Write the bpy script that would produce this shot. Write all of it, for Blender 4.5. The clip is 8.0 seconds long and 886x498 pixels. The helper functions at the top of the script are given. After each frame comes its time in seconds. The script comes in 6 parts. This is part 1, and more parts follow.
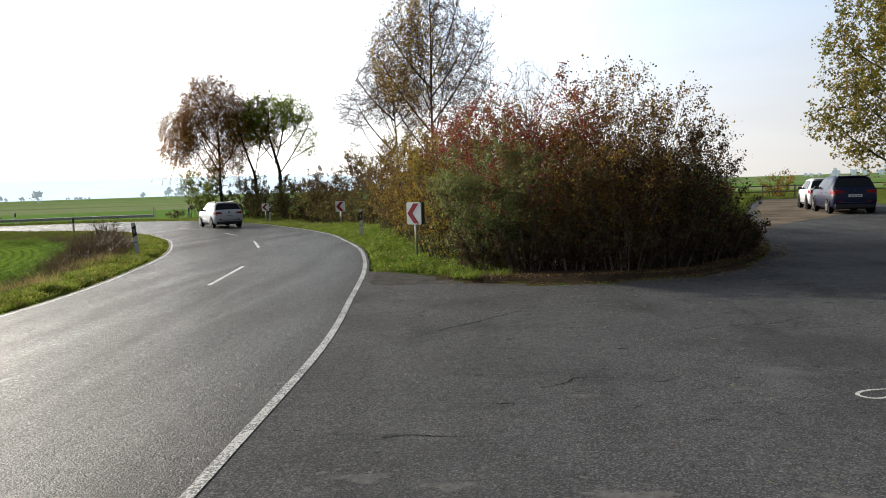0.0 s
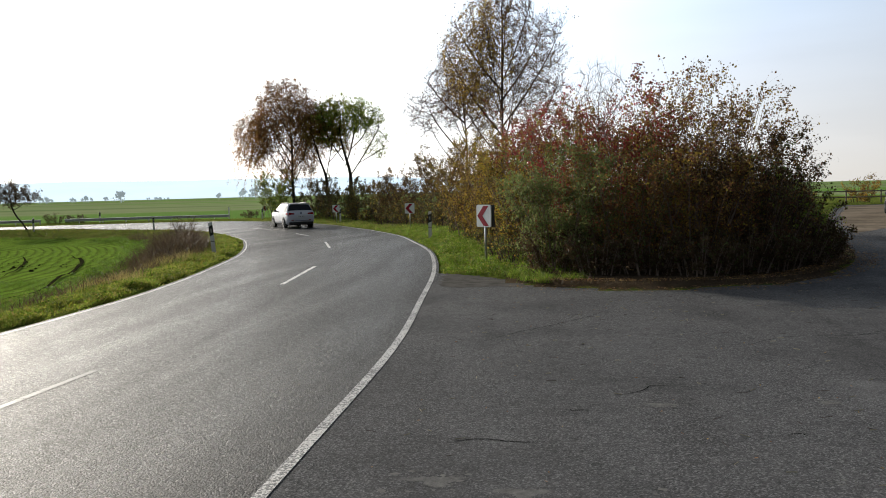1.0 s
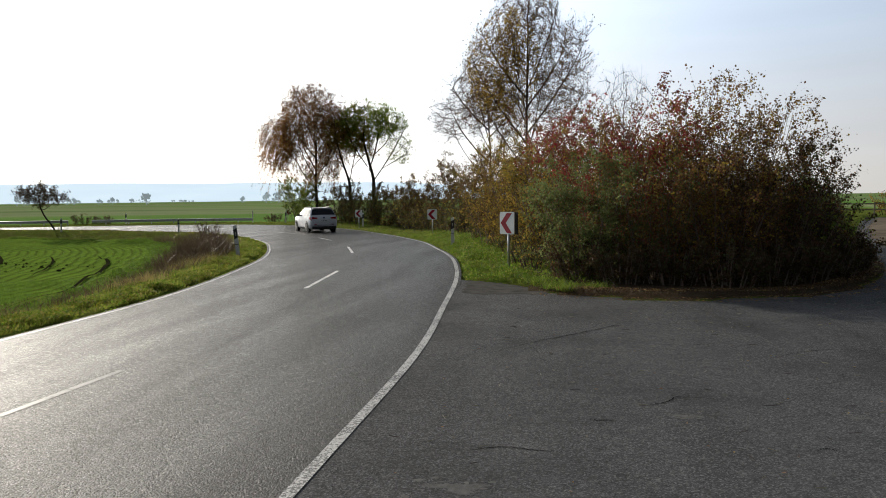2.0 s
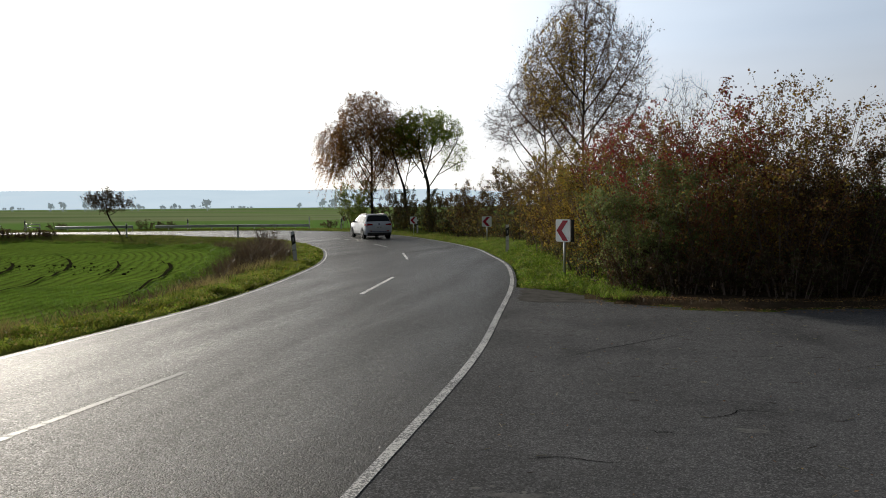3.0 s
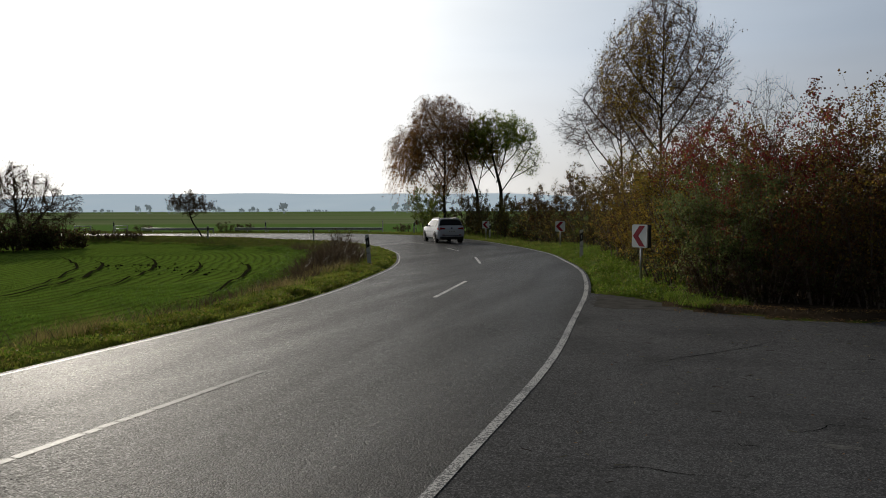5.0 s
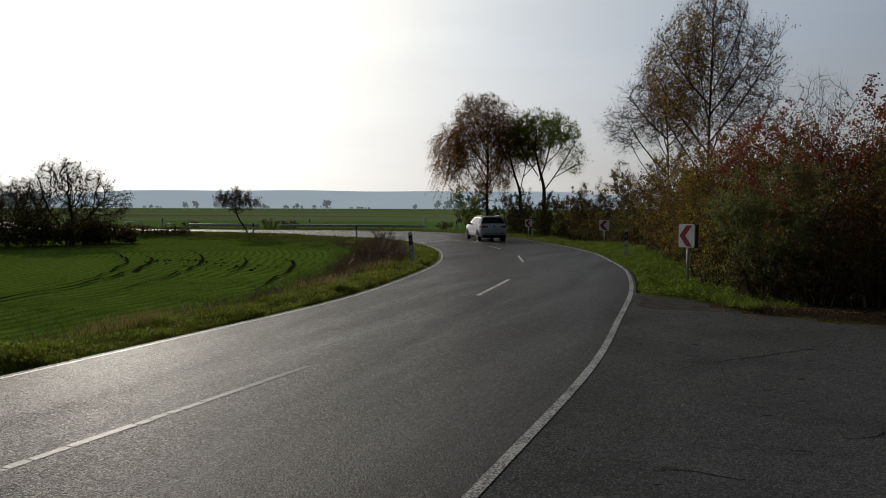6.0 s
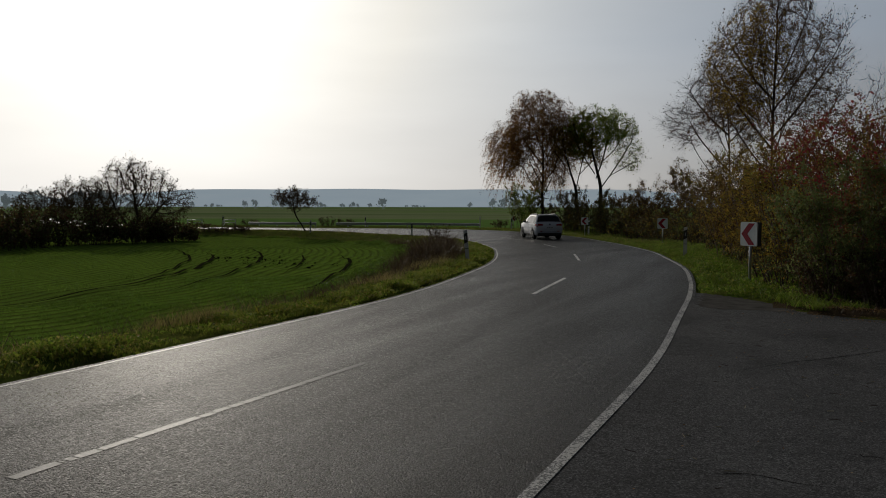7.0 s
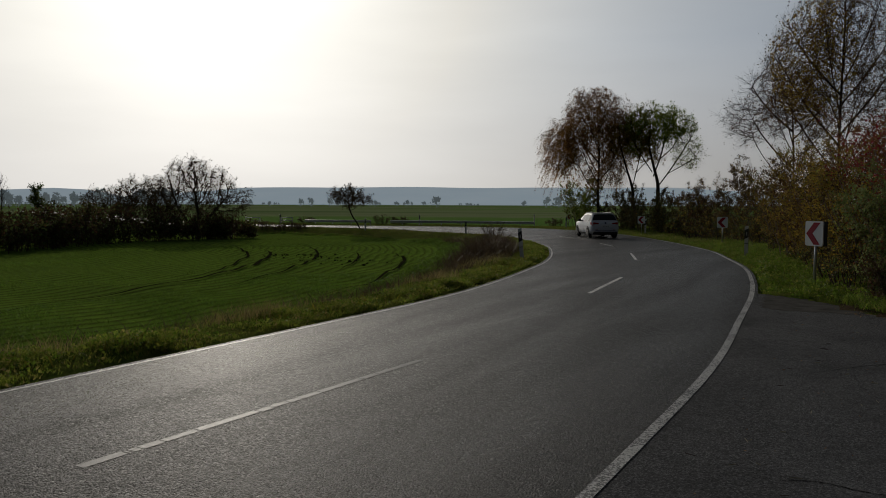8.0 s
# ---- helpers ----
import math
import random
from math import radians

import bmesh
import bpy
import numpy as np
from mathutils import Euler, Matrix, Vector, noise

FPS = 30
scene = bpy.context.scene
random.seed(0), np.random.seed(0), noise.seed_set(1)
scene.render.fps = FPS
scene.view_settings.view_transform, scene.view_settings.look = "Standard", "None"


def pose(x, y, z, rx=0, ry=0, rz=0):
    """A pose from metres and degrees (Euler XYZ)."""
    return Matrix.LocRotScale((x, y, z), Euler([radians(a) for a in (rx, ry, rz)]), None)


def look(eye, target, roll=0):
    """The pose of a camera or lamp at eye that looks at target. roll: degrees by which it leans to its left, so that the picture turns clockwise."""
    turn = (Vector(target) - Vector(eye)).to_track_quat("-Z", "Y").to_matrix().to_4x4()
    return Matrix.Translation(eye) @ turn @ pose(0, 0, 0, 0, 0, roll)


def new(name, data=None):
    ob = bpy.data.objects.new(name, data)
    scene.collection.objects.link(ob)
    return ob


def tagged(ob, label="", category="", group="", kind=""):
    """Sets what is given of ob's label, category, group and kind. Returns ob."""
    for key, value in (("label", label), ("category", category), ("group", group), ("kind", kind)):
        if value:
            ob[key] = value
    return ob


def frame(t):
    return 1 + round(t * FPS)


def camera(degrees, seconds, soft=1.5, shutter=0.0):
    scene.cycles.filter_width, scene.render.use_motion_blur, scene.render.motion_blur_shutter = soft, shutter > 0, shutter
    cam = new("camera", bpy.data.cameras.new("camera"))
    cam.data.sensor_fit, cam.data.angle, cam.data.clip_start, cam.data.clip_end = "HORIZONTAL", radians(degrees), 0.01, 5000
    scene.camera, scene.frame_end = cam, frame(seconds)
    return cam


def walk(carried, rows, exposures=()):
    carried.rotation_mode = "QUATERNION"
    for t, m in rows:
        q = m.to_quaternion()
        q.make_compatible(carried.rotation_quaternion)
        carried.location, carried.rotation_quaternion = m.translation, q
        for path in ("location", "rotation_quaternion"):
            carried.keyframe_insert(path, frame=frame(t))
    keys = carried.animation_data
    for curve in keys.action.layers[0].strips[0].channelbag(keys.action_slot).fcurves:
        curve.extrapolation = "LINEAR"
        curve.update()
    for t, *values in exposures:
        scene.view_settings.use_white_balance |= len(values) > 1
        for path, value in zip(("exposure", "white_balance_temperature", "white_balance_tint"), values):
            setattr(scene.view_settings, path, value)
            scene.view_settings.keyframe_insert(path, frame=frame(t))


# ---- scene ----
cam = camera(59.7, 8.0, soft=0.95)
PATH = [
    (0, (0.0, 0.0, 1.688), (-0.08, 1.992, 1.527), -1.9),
    (0.5, (-0.038, 0.029, 1.683), (-0.245, 2.012, 1.526), -1.8),
    (1, (-0.056, 0.04, 1.683), (-0.309, 2.018, 1.534), -1.5),
    (2.5, (-0.109, 0.028, 1.687), (-0.473, 1.99, 1.565), -0.5),
    (3, (-0.124, 0.036, 1.684), (-0.568, 1.983, 1.572), -0.5),
    (3.5, (-0.136, 0.03, 1.683), (-0.632, 1.964, 1.577), -0.4),
    (4, (-0.146, 0.032, 1.68), (-0.683, 1.955, 1.575), -0.3),
    (5.5, (-0.184, 0.048, 1.677), (-0.853, 1.931, 1.577), 0.0),
    (6, (-0.203, 0.04, 1.676), (-0.927, 1.901, 1.571), 0.2),
    (6.5, (-0.209, 0.032, 1.673), (-1.008, 1.862, 1.566), 0.1),
    (7, (-0.216, 0.034, 1.673), (-1.07, 1.839, 1.563), 0.1),
    (7.5, (-0.233, 0.044, 1.667), (-1.149, 1.818, 1.55), 0.2),
    (8, (-0.243, 0.043, 1.67), (-1.22, 1.784, 1.555), 0.2),
]
EXPOSURES = [(0, 0.1), (1, -0.06), (2.5, -0.45), (3.5, -0.8), (5.5, -1.45), (8, -2.2)]
walk(cam, [(t, look(eye, target, roll)) for t, eye, target, roll in PATH], EXPOSURES)

# ---- light ----
MIST_BASE, MIST_SUN = 2.8, 54.0    # radiance of the mist away from the sun and round it
SUN_LEFT, SUN_UP = 46.0, 18.5      # degrees left of +y, degrees above the horizon
world = bpy.data.worlds.new("world")
scene.world = world
world.use_nodes = True
wn = world.node_tree
sky = wn.nodes.new("ShaderNodeTexSky")
sky.sky_type = "NISHITA"
sky.sun_disc = False
sky.sun_elevation = radians(SUN_UP)
sky.sun_rotation = radians(-SUN_LEFT)
sky.air_density, sky.dust_density, sky.ozone_density = 1.0, 3.0, 1.0
veil = wn.nodes.new("ShaderNodeMix")          # thin autumn mist evens out the clear sky
veil.data_type = "RGBA"
geo = wn.nodes.new("ShaderNodeTexCoord")
up = wn.nodes.new("ShaderNodeSeparateXYZ")
low = wn.nodes.new("ShaderNodeMapRange")      # the mist lies low and thins out overhead
low.inputs[1].default_value, low.inputs[2].default_value = 0.3, 0.65
low.inputs[3].default_value, low.inputs[4].default_value = 0.86, 0.1
wn.links.new(geo.outputs["Generated"], up.inputs[0])
wn.links.new(up.outputs[2], low.inputs[0])
wn.links.new(low.outputs[0], veil.inputs[0])
SUN_WAY = (-math.sin(radians(SUN_LEFT)) * math.cos(radians(SUN_UP)), math.cos(radians(SUN_LEFT)) * math.cos(radians(SUN_UP)), math.sin(radians(SUN_UP)))
glow = wn.nodes.new("ShaderNodeVectorMath")   # mist scatters the sunlight forward
glow.operation = "DOT_PRODUCT"
glow.inputs[1].default_value = SUN_WAY
wn.links.new(geo.outputs["Generated"], glow.inputs[0])


def sky_math(op, a, b=0.0):
    n = wn.nodes.new("ShaderNodeMath")
    n.operation = op
    for sock, v in zip(n.inputs, (a, b)):
        if isinstance(v, (int, float)):
            sock.default_value = v
        else:
            wn.links.new(v, sock)
    return n.outputs[0]


off_sun = sky_math("ARCCOSINE", glow.outputs["Value"])                     # radians from the sun
lobe = sky_math("EXPONENT", sky_math("MULTIPLY", off_sun, -1 / radians(26)))
tone = wn.nodes.new("ShaderNodeValToRGB")     # blue away from the sun, cream round it
tone.color_ramp.elements[0].position, tone.color_ramp.elements[0].color = 0.1, (0.82, 0.97, 1.17, 1)
tone.color_ramp.elements[1].position, tone.color_ramp.elements[1].color = 0.5, (1.03, 1.0, 0.92, 1)
wn.links.new(lobe, tone.inputs[0])
streak = wn.nodes.new("ShaderNodeMapping")    # faint high cloud drawn out in bands
streak.inputs["Scale"].default_value = (1.2, 1.2, 7.0)
wn.links.new(geo.outputs["Generated"], streak.inputs["Vector"])
cirrus = wn.nodes.new("ShaderNodeTexNoise")
cirrus.inputs["Scale"].default_value, cirrus.inputs["Detail"].default_value, cirrus.inputs["Roughness"].default_value = 2.6, 4.0, 0.5
wn.links.new(streak.outputs[0], cirrus.inputs["Vector"])
thin = wn.nodes.new("ShaderNodeMapRange")
thin.inputs[1].default_value, thin.inputs[2].default_value = 0.3, 0.7
thin.inputs[3].default_value, thin.inputs[4].default_value = 0.96, 1.04
wn.links.new(cirrus.outputs["Fac"], thin.inputs[0])
away = wn.nodes.new("ShaderNodeMapRange")     # the sky is darkest across from the sun
away.inputs[1].default_value, away.inputs[2].default_value = radians(70), radians(120)
away.inputs[3].default_value, away.inputs[4].default_value = MIST_BASE, 0.4 * MIST_BASE
wn.links.new(off_sun, away.inputs[0])
power = sky_math("MULTIPLY", sky_math("ADD", sky_math("MULTIPLY", lobe, MIST_SUN), away.outputs[0]), thin.outputs[0])
mist = wn.nodes.new("ShaderNodeVectorMath")
mist.operation = "SCALE"
height = wn.nodes.new("ShaderNodeMapRange")   # pale and warm along the horizon
height.inputs[1].default_value, height.inputs[2].default_value = 0.01, 0.2
wn.links.new(up.outputs[2], height.inputs[0])
rise = wn.nodes.new("ShaderNodeMix")
rise.data_type = "RGBA"
rise.inputs[6].default_value = (1.08, 1.05, 1.0, 1)
wn.links.new(height.outputs[0], rise.inputs[0])
wn.links.new(tone.outputs[0], rise.inputs[7])
wn.links.new(rise.outputs[2], mist.inputs[0])
wn.links.new(power, mist.inputs["Scale"])
wn.links.new(mist.outputs[0], veil.inputs[7])
pale = wn.nodes.new("ShaderNodeHueSaturation")
pale.inputs["Saturation"].default_value = 0.4
wn.links.new(sky.outputs[0], pale.inputs["Color"])
cool = wn.nodes.new("ShaderNodeMix")
cool.data_type, cool.blend_type = "RGBA", "MULTIPLY"
cool.inputs[0].default_value = 1.0
cool.inputs[7].default_value = (0.5, 0.53, 0.58, 1)
wn.links.new(pale.outputs[0], cool.inputs[6])
wn.links.new(cool.outputs[2], veil.inputs[6])
wn.links.new(veil.outputs[2], wn.nodes["Background"].inputs[0])
wn.nodes["Background"].inputs[1].default_value = 0.125
sun = new("sun", bpy.data.lights.new("sun", "SUN"))
sun.data.energy, sun.data.angle, sun.data.color = 5.0, radians(0.6), (1.0, 0.92, 0.8)
sun_dir = Vector(SUN_WAY)
sun.matrix_world = look((0, 0, 60), Vector((0, 0, 60)) - sun_dir)

# ---- materials ----


class Nodes:
    """A small helper round one material's node tree."""

    def __init__(self, name):
        self.m = bpy.data.materials.new(name)
        self.m.use_nodes = True
        self.t = self.m.node_tree
        self.b = self.t.nodes["Principled BSDF"]
        self.out = self.t.nodes["Material Output"]
        self.co = self.t.nodes.new("ShaderNodeTexCoord").outputs["Object"]

    def add(self, kind, **sets):
        n = self.t.nodes.new(kind)
        for k, v in sets.items():
            n.inputs[k.replace("_", " ")].default_value = v
        return n

    def link(self, a, b):
        self.t.links.new(a, b)

    def noise(self, scale, detail=4.0, rough=0.6, co=None, dist=0.0):
        n = self.add("ShaderNodeTexNoise", Scale=scale, Detail=detail, Roughness=rough, Distortion=dist)
        self.link(co or self.co, n.inputs["Vector"])
        return n.outputs["Fac"]

    def ramp(self, fac, stops):
        n = self.t.nodes.new("ShaderNodeValToRGB")
        e = n.color_ramp.elements
        while len(e) < len(stops):
            e.new(0.5)
        for el, (p, c) in zip(e, stops):
            el.position = p
            el.color = (*c, 1) if len(c) == 3 else c
        self.link(fac, n.inputs[0])
        return n.outputs[0]

    def step(self, fac, a, b, lo=0.0, hi=1.0):
        n = self.t.nodes.new("ShaderNodeMapRange")
        n.inputs[1].default_value, n.inputs[2].default_value = a, b
        n.inputs[3].default_value, n.inputs[4].default_value = lo, hi
        self.link(fac, n.inputs[0])
        return n.outputs[0]

    def mix(self, fac, a, b, mode="MIX"):
        n = self.t.nodes.new("ShaderNodeMix")
        n.data_type, n.blend_type = "RGBA", mode
        for sock, v in ((n.inputs[0], fac), (n.inputs[6], a), (n.inputs[7], b)):
            if isinstance(v, (int, float)):
                sock.default_value = v
            elif isinstance(v, tuple):
                sock.default_value = (*v, 1)
            else:
                self.link(v, sock)
        return n.outputs[2]

    def math(self, op, a, b=0.0):
        n = self.t.nodes.new("ShaderNodeMath")
        n.operation = op
        for sock, v in zip(n.inputs, (a, b)):
            if isinstance(v, (int, float)):
                sock.default_value = v
            else:
                self.link(v, sock)
        return n.outputs[0]

    def attr(self, name):
        n = self.t.nodes.new("ShaderNodeAttribute")
        n.attribute_name = name
        return n.outputs["Fac"]

    def bump(self, height, strength=0.3, distance=0.01, normal=None):
        n = self.add("ShaderNodeBump", Strength=strength, Distance=distance)
        self.link(height, n.inputs["Height"])
        if normal:
            self.link(normal, n.inputs["Normal"])
        self.link(n.outputs[0], self.b.inputs["Normal"])
        return n.outputs[0]

    def colour(self, v):
        if isinstance(v, tuple):
            self.b.inputs["Base Color"].default_value = (*v, 1)
        else:
            self.link(v, self.b.inputs["Base Color"])

    def rough(self, v):
        if isinstance(v, (int, float)):
            self.b.inputs["Roughness"].default_value = v
        else:
            self.link(v, self.b.inputs["Roughness"])


def plain(name, c, rough=0.5, metal=0.0, vary=0.12, scale=6.0, bump=0.05, gloss=0.5):
    """Paint, plastic, metal: one colour with stains at two scales."""
    n = Nodes(name)
    a, b = n.noise(scale, 5), n.noise(scale * 9, 3)
    dark = tuple(v * (1 - 2 * vary) for v in c)
    n.colour(n.mix(n.step(n.math("ADD", n.math("MULTIPLY", a, 0.7), n.math("MULTIPLY", b, 0.3)), 0.35, 0.65), dark, c))
    n.rough(n.step(a, 0.3, 0.7, max(0.03, rough - 0.06), rough + 0.06))
    n.b.inputs["Metallic"].default_value = metal
    n.b.inputs["Specular IOR Level"].default_value = gloss
    if bump:
        n.bump(b, bump, 0.004)
    return n.m


def leafy(name, colours, see=0.4, rough=0.55):
    """Leaves and blades: each one takes its own colour from the list; light comes through them."""
    n = Nodes(name)
    rnd = n.t.nodes.new("ShaderNodeNewGeometry").outputs["Random Per Island"]
    k = len(colours)
    col = n.ramp(rnd, [((i + 0.5) / k, c) for i, c in enumerate(colours)])
    # broad random blotches darken the colour, deepened to stand for shadow patches
    big = n.noise(1.3, 4)
    col = n.mix(n.step(big, 0.4, 0.65), col, n.mix(1.0, col, (0.5, 0.47, 0.42), "MULTIPLY"))
    n.colour(col)
    n.rough(rough)
    n.b.inputs["Specular IOR Level"].default_value = 0.15
    tr = n.add("ShaderNodeBsdfTranslucent")
    n.link(col, tr.inputs["Color"])
    mx = n.add("ShaderNodeMixShader", Fac=see)
    n.link(n.b.outputs[0], mx.inputs[1])
    n.link(tr.outputs[0], mx.inputs[2])
    n.link(mx.outputs[0], n.out.inputs["Surface"])
    return n.m


def bark(name, c1, c2, scale=9.0):
    n = Nodes(name)
    mp = n.add("ShaderNodeMapping")
    mp.inputs["Scale"].default_value = (1, 1, 0.25)
    n.link(n.co, mp.inputs["Vector"])
    a, b = n.noise(scale, 6, 0.7, mp.outputs[0]), n.noise(scale * 5, 3, 0.6)
    n.colour(n.mix(n.step(a, 0.35, 0.65), c1, c2))
    n.rough(0.9)
    n.b.inputs["Specular IOR Level"].default_value = 0.15
    n.bump(n.math("ADD", a, n.math("MULTIPLY", b, 0.4)), 0.6, 0.02)
    return n.m


def asphalt(name, base, light, rough, crack, patch, gloss, tilt=0.0, chips=70.0):
    """Rolled stone chips in bitumen: each chip has its own tint, gloss and slant."""
    n = Nodes(name)
    grain, chip = n.noise(110, 3, 0.65), n.add("ShaderNodeTexVoronoi", Scale=chips)
    n.link(n.co, chip.inputs["Vector"])
    stone = n.t.nodes.new("ShaderNodeSeparateColor")
    n.link(chip.outputs["Color"], stone.inputs[0])
    mid, big, huge = n.noise(9, 6, 0.7), n.noise(0.9, 5, 0.65), n.noise(0.2, 3, 0.5)
    lane = n.add("ShaderNodeMapping")             # wheels polish and dirty the road lengthwise
    lane.inputs["Scale"].default_value = (1.0, 0.12, 1.0)
    n.link(n.co, lane.inputs["Vector"])
    wheel = n.noise(1.1, 4, 0.55, lane.outputs[0], 0.4)
    c = n.mix(n.step(huge, 0.35, 0.65), base, tuple(v * 1.3 for v in base))
    c = n.mix(n.step(big, 0.42, 0.66, 0, 0.8), c, light)
    c = n.mix(n.step(wheel, 0.48, 0.66, 0, 0.5), c, tuple(v * 0.6 for v in base))
    c = n.mix(n.step(n.noise(3.0, 5, 0.7), 0.52, 0.68, 0, 0.5), c, tuple(v * 0.55 for v in base))
    c = n.mix(n.step(mid, 0.4, 0.7, 0, 0.6), c, tuple(v * 0.5 for v in base))
    c = n.mix(n.step(stone.outputs[0], 0.7, 1.0, 0.0, 0.75), c, tuple(v * 2.6 for v in light))
    c = n.mix(n.step(grain, 0.5, 0.68, 0, 0.75), c, tuple(v * 0.25 for v in base))
    c = n.mix(n.step(n.noise(42, 4, 0.7), 0.5, 0.66, 0, 0.5), c, tuple(v * 1.8 for v in light))
    if patch:
        p = n.noise(0.5, 3, 0.5, dist=0.6)
        c = n.mix(n.step(n.math("ADD", p, n.math("MULTIPLY", mid, 0.1)), 0.72, 0.77, 0, patch), c, tuple(v * 1.7 for v in light))
        rawp = n.noise(0.42, 5, 0.6, dist=0.3)
        c = n.mix(n.step(n.math("ADD", rawp, n.math("MULTIPLY", mid, 0.16)), 0.55, 0.7, 0, 0.42), c, tuple(v * 0.45 for v in base))
    nz = n.add("ShaderNodeTexNoise", Scale=1.3, Detail=6.0)
    n.link(n.co, nz.inputs["Vector"])
    wob = n.add("ShaderNodeVectorMath")
    wob.operation = "ADD"
    n.link(n.co, wob.inputs[0])
    n.link(nz.outputs["Color"], wob.inputs[1])
    ck = n.add("ShaderNodeTexVoronoi", Scale=0.3)
    ck.feature = "DISTANCE_TO_EDGE"
    n.link(wob.outputs[0], ck.inputs["Vector"])
    line = n.math("MULTIPLY", n.step(ck.outputs["Distance"], 0.0018, 0.0045, 1.0, 0.0), n.step(n.noise(0.45, 2), 0.5, 0.56, 0.0, crack))
    c = n.mix(line, c, (0.01, 0.01, 0.01))
    n.colour(c)
    n.b.inputs["Specular IOR Level"].default_value = gloss
    n.rough(n.math("SUBTRACT", n.step(n.math("ADD", n.math("MULTIPLY", wheel, 0.6), n.math("MULTIPLY", grain, 0.4)), 0.32, 0.68, rough - 0.1, rough + 0.2), n.step(stone.outputs[1], 0.6, 1.0, 0.0, 0.26 if tilt else 0.0)))
    normal = None
    if tilt:
        lean = n.add("ShaderNodeVectorMath")      # every chip lies at its own slant
        lean.operation = "MULTIPLY_ADD"
        n.link(chip.outputs["Color"], lean.inputs[0])
        lean.inputs[1].default_value = (tilt, tilt, 0.0)
        lean.inputs[2].default_value = (-tilt / 2, -tilt / 2, 1.0)
        unit = n.add("ShaderNodeVectorMath")
        unit.operation = "NORMALIZE"
        n.link(lean.outputs[0], unit.inputs[0])
        normal = unit.outputs[0]
    h = n.math("ADD", n.math("MULTIPLY", grain, 0.8), n.math("MULTIPLY", chip.outputs["Distance"], -1.2))
    n.bump(n.math("SUBTRACT", n.math("ADD", h, n.math("MULTIPLY", mid, 0.8)), n.math("MULTIPLY", line, 2.0)), 0.8, 0.009, normal)
    return n.m


def road_paint(name, worn, pale=1.0):
    n = Nodes(name)
    chips, big = n.noise(38, 6, 0.75), n.noise(1.6, 4, 0.6)
    c = n.mix(n.step(big, 0.3, 0.7), tuple(v * pale for v in (0.62, 0.61, 0.57)), tuple(v * pale for v in (0.74, 0.73, 0.7)))
    hole = n.step(n.math("ADD", chips, n.math("MULTIPLY", big, 0.35)), 0.80 - worn, 0.86 - worn)
    c = n.mix(hole, c, (0.07, 0.07, 0.068))
    n.colour(c)
    n.rough(n.step(chips, 0.3, 0.7, 0.45, 0.7))
    n.bump(n.noise(220, 2), 0.3, 0.003)
    return n.m


def ground_mat(name):
    """Field, verge, bare soil and far land on one sheet, told apart by the masks on it."""
    n = Nodes(name)
    wild, soil, dist, far = n.attr("wild"), n.attr("soil"), n.attr("along"), n.attr("far")
    fine, mid, big = n.noise(24, 4, 0.7), n.noise(2.6, 5, 0.65), n.noise(0.25, 4, 0.6)
    row = n.math("SINE", n.math("MULTIPLY", n.math("ADD", dist, n.math("MULTIPLY", mid, 0.1)), 2 * math.pi / 0.42))
    crop = n.mix(n.step(mid, 0.3, 0.7), (0.125, 0.205, 0.027), (0.185, 0.295, 0.042))
    crop = n.mix(n.step(big, 0.35, 0.65, 0, 0.5), crop, (0.12, 0.18, 0.034))
    crop = n.mix(n.step(n.math("ADD", n.math("MULTIPLY", row, 0.26), fine), 0.52, 0.82, 0.0, 0.7), crop, (0.045, 0.036, 0.018))
    grass = n.mix(n.step(mid, 0.35, 0.68), (0.08, 0.13, 0.02), (0.16, 0.165, 0.04))
    grass = n.mix(n.step(fine, 0.45, 0.75, 0, 0.7), grass, (0.035, 0.04, 0.012))
    earth = n.mix(n.step(mid, 0.3, 0.7), (0.05, 0.036, 0.022), (0.1, 0.075, 0.05))
    earth = n.mix(n.step(fine, 0.5, 0.8), earth, (0.03, 0.022, 0.014))
    strip = n.add("ShaderNodeMapping")
    strip.inputs["Rotation"].default_value = (0, 0, radians(24))
    strip.inputs["Scale"].default_value = (0.0016, 0.012, 1)
    n.link(n.co, strip.inputs["Vector"])
    bands = n.noise(1.0, 2, 0.4, strip.outputs[0])
    # the paler, greyer strips put haze into the far fields' colour
    land = n.ramp(bands, [(0.36, (0.13, 0.24, 0.055)), (0.47, (0.155, 0.265, 0.07)), (0.52, (0.25, 0.28, 0.15)), (0.6, (0.13, 0.2, 0.07)), (0.68, (0.27, 0.3, 0.17))])
    land = n.mix(n.step(mid, 0.4, 0.7, 0, 0.2), land, (0.09, 0.13, 0.04))
    ragged = n.math("ADD", n.math("MULTIPLY", n.math("SUBTRACT", mid, 0.5), 0.9), wild)
    c = n.mix(n.step(ragged, 0.4, 0.6), crop, grass)
    c = n.mix(n.step(n.math("ADD", soil, n.math("MULTIPLY", n.math("SUBTRACT", mid, 0.5), 0.8)), 0.4, 0.6), c, earth)
    c = n.mix(n.step(far, 0.3, 0.7), c, land)
    n.colour(c)
    n.rough(0.95)
    n.b.inputs["Specular IOR Level"].default_value = 0.0
    h = n.math("ADD", n.math("MULTIPLY", row, 0.3), n.math("ADD", fine, mid))
    n.bump(h, 0.8, 0.06)
    return n.m


def glass_mat(name, tint):
    n = Nodes(name)
    n.colour(tint)
    n.rough(0.04)
    n.b.inputs["Specular IOR Level"].default_value = 0.35
    return n.m


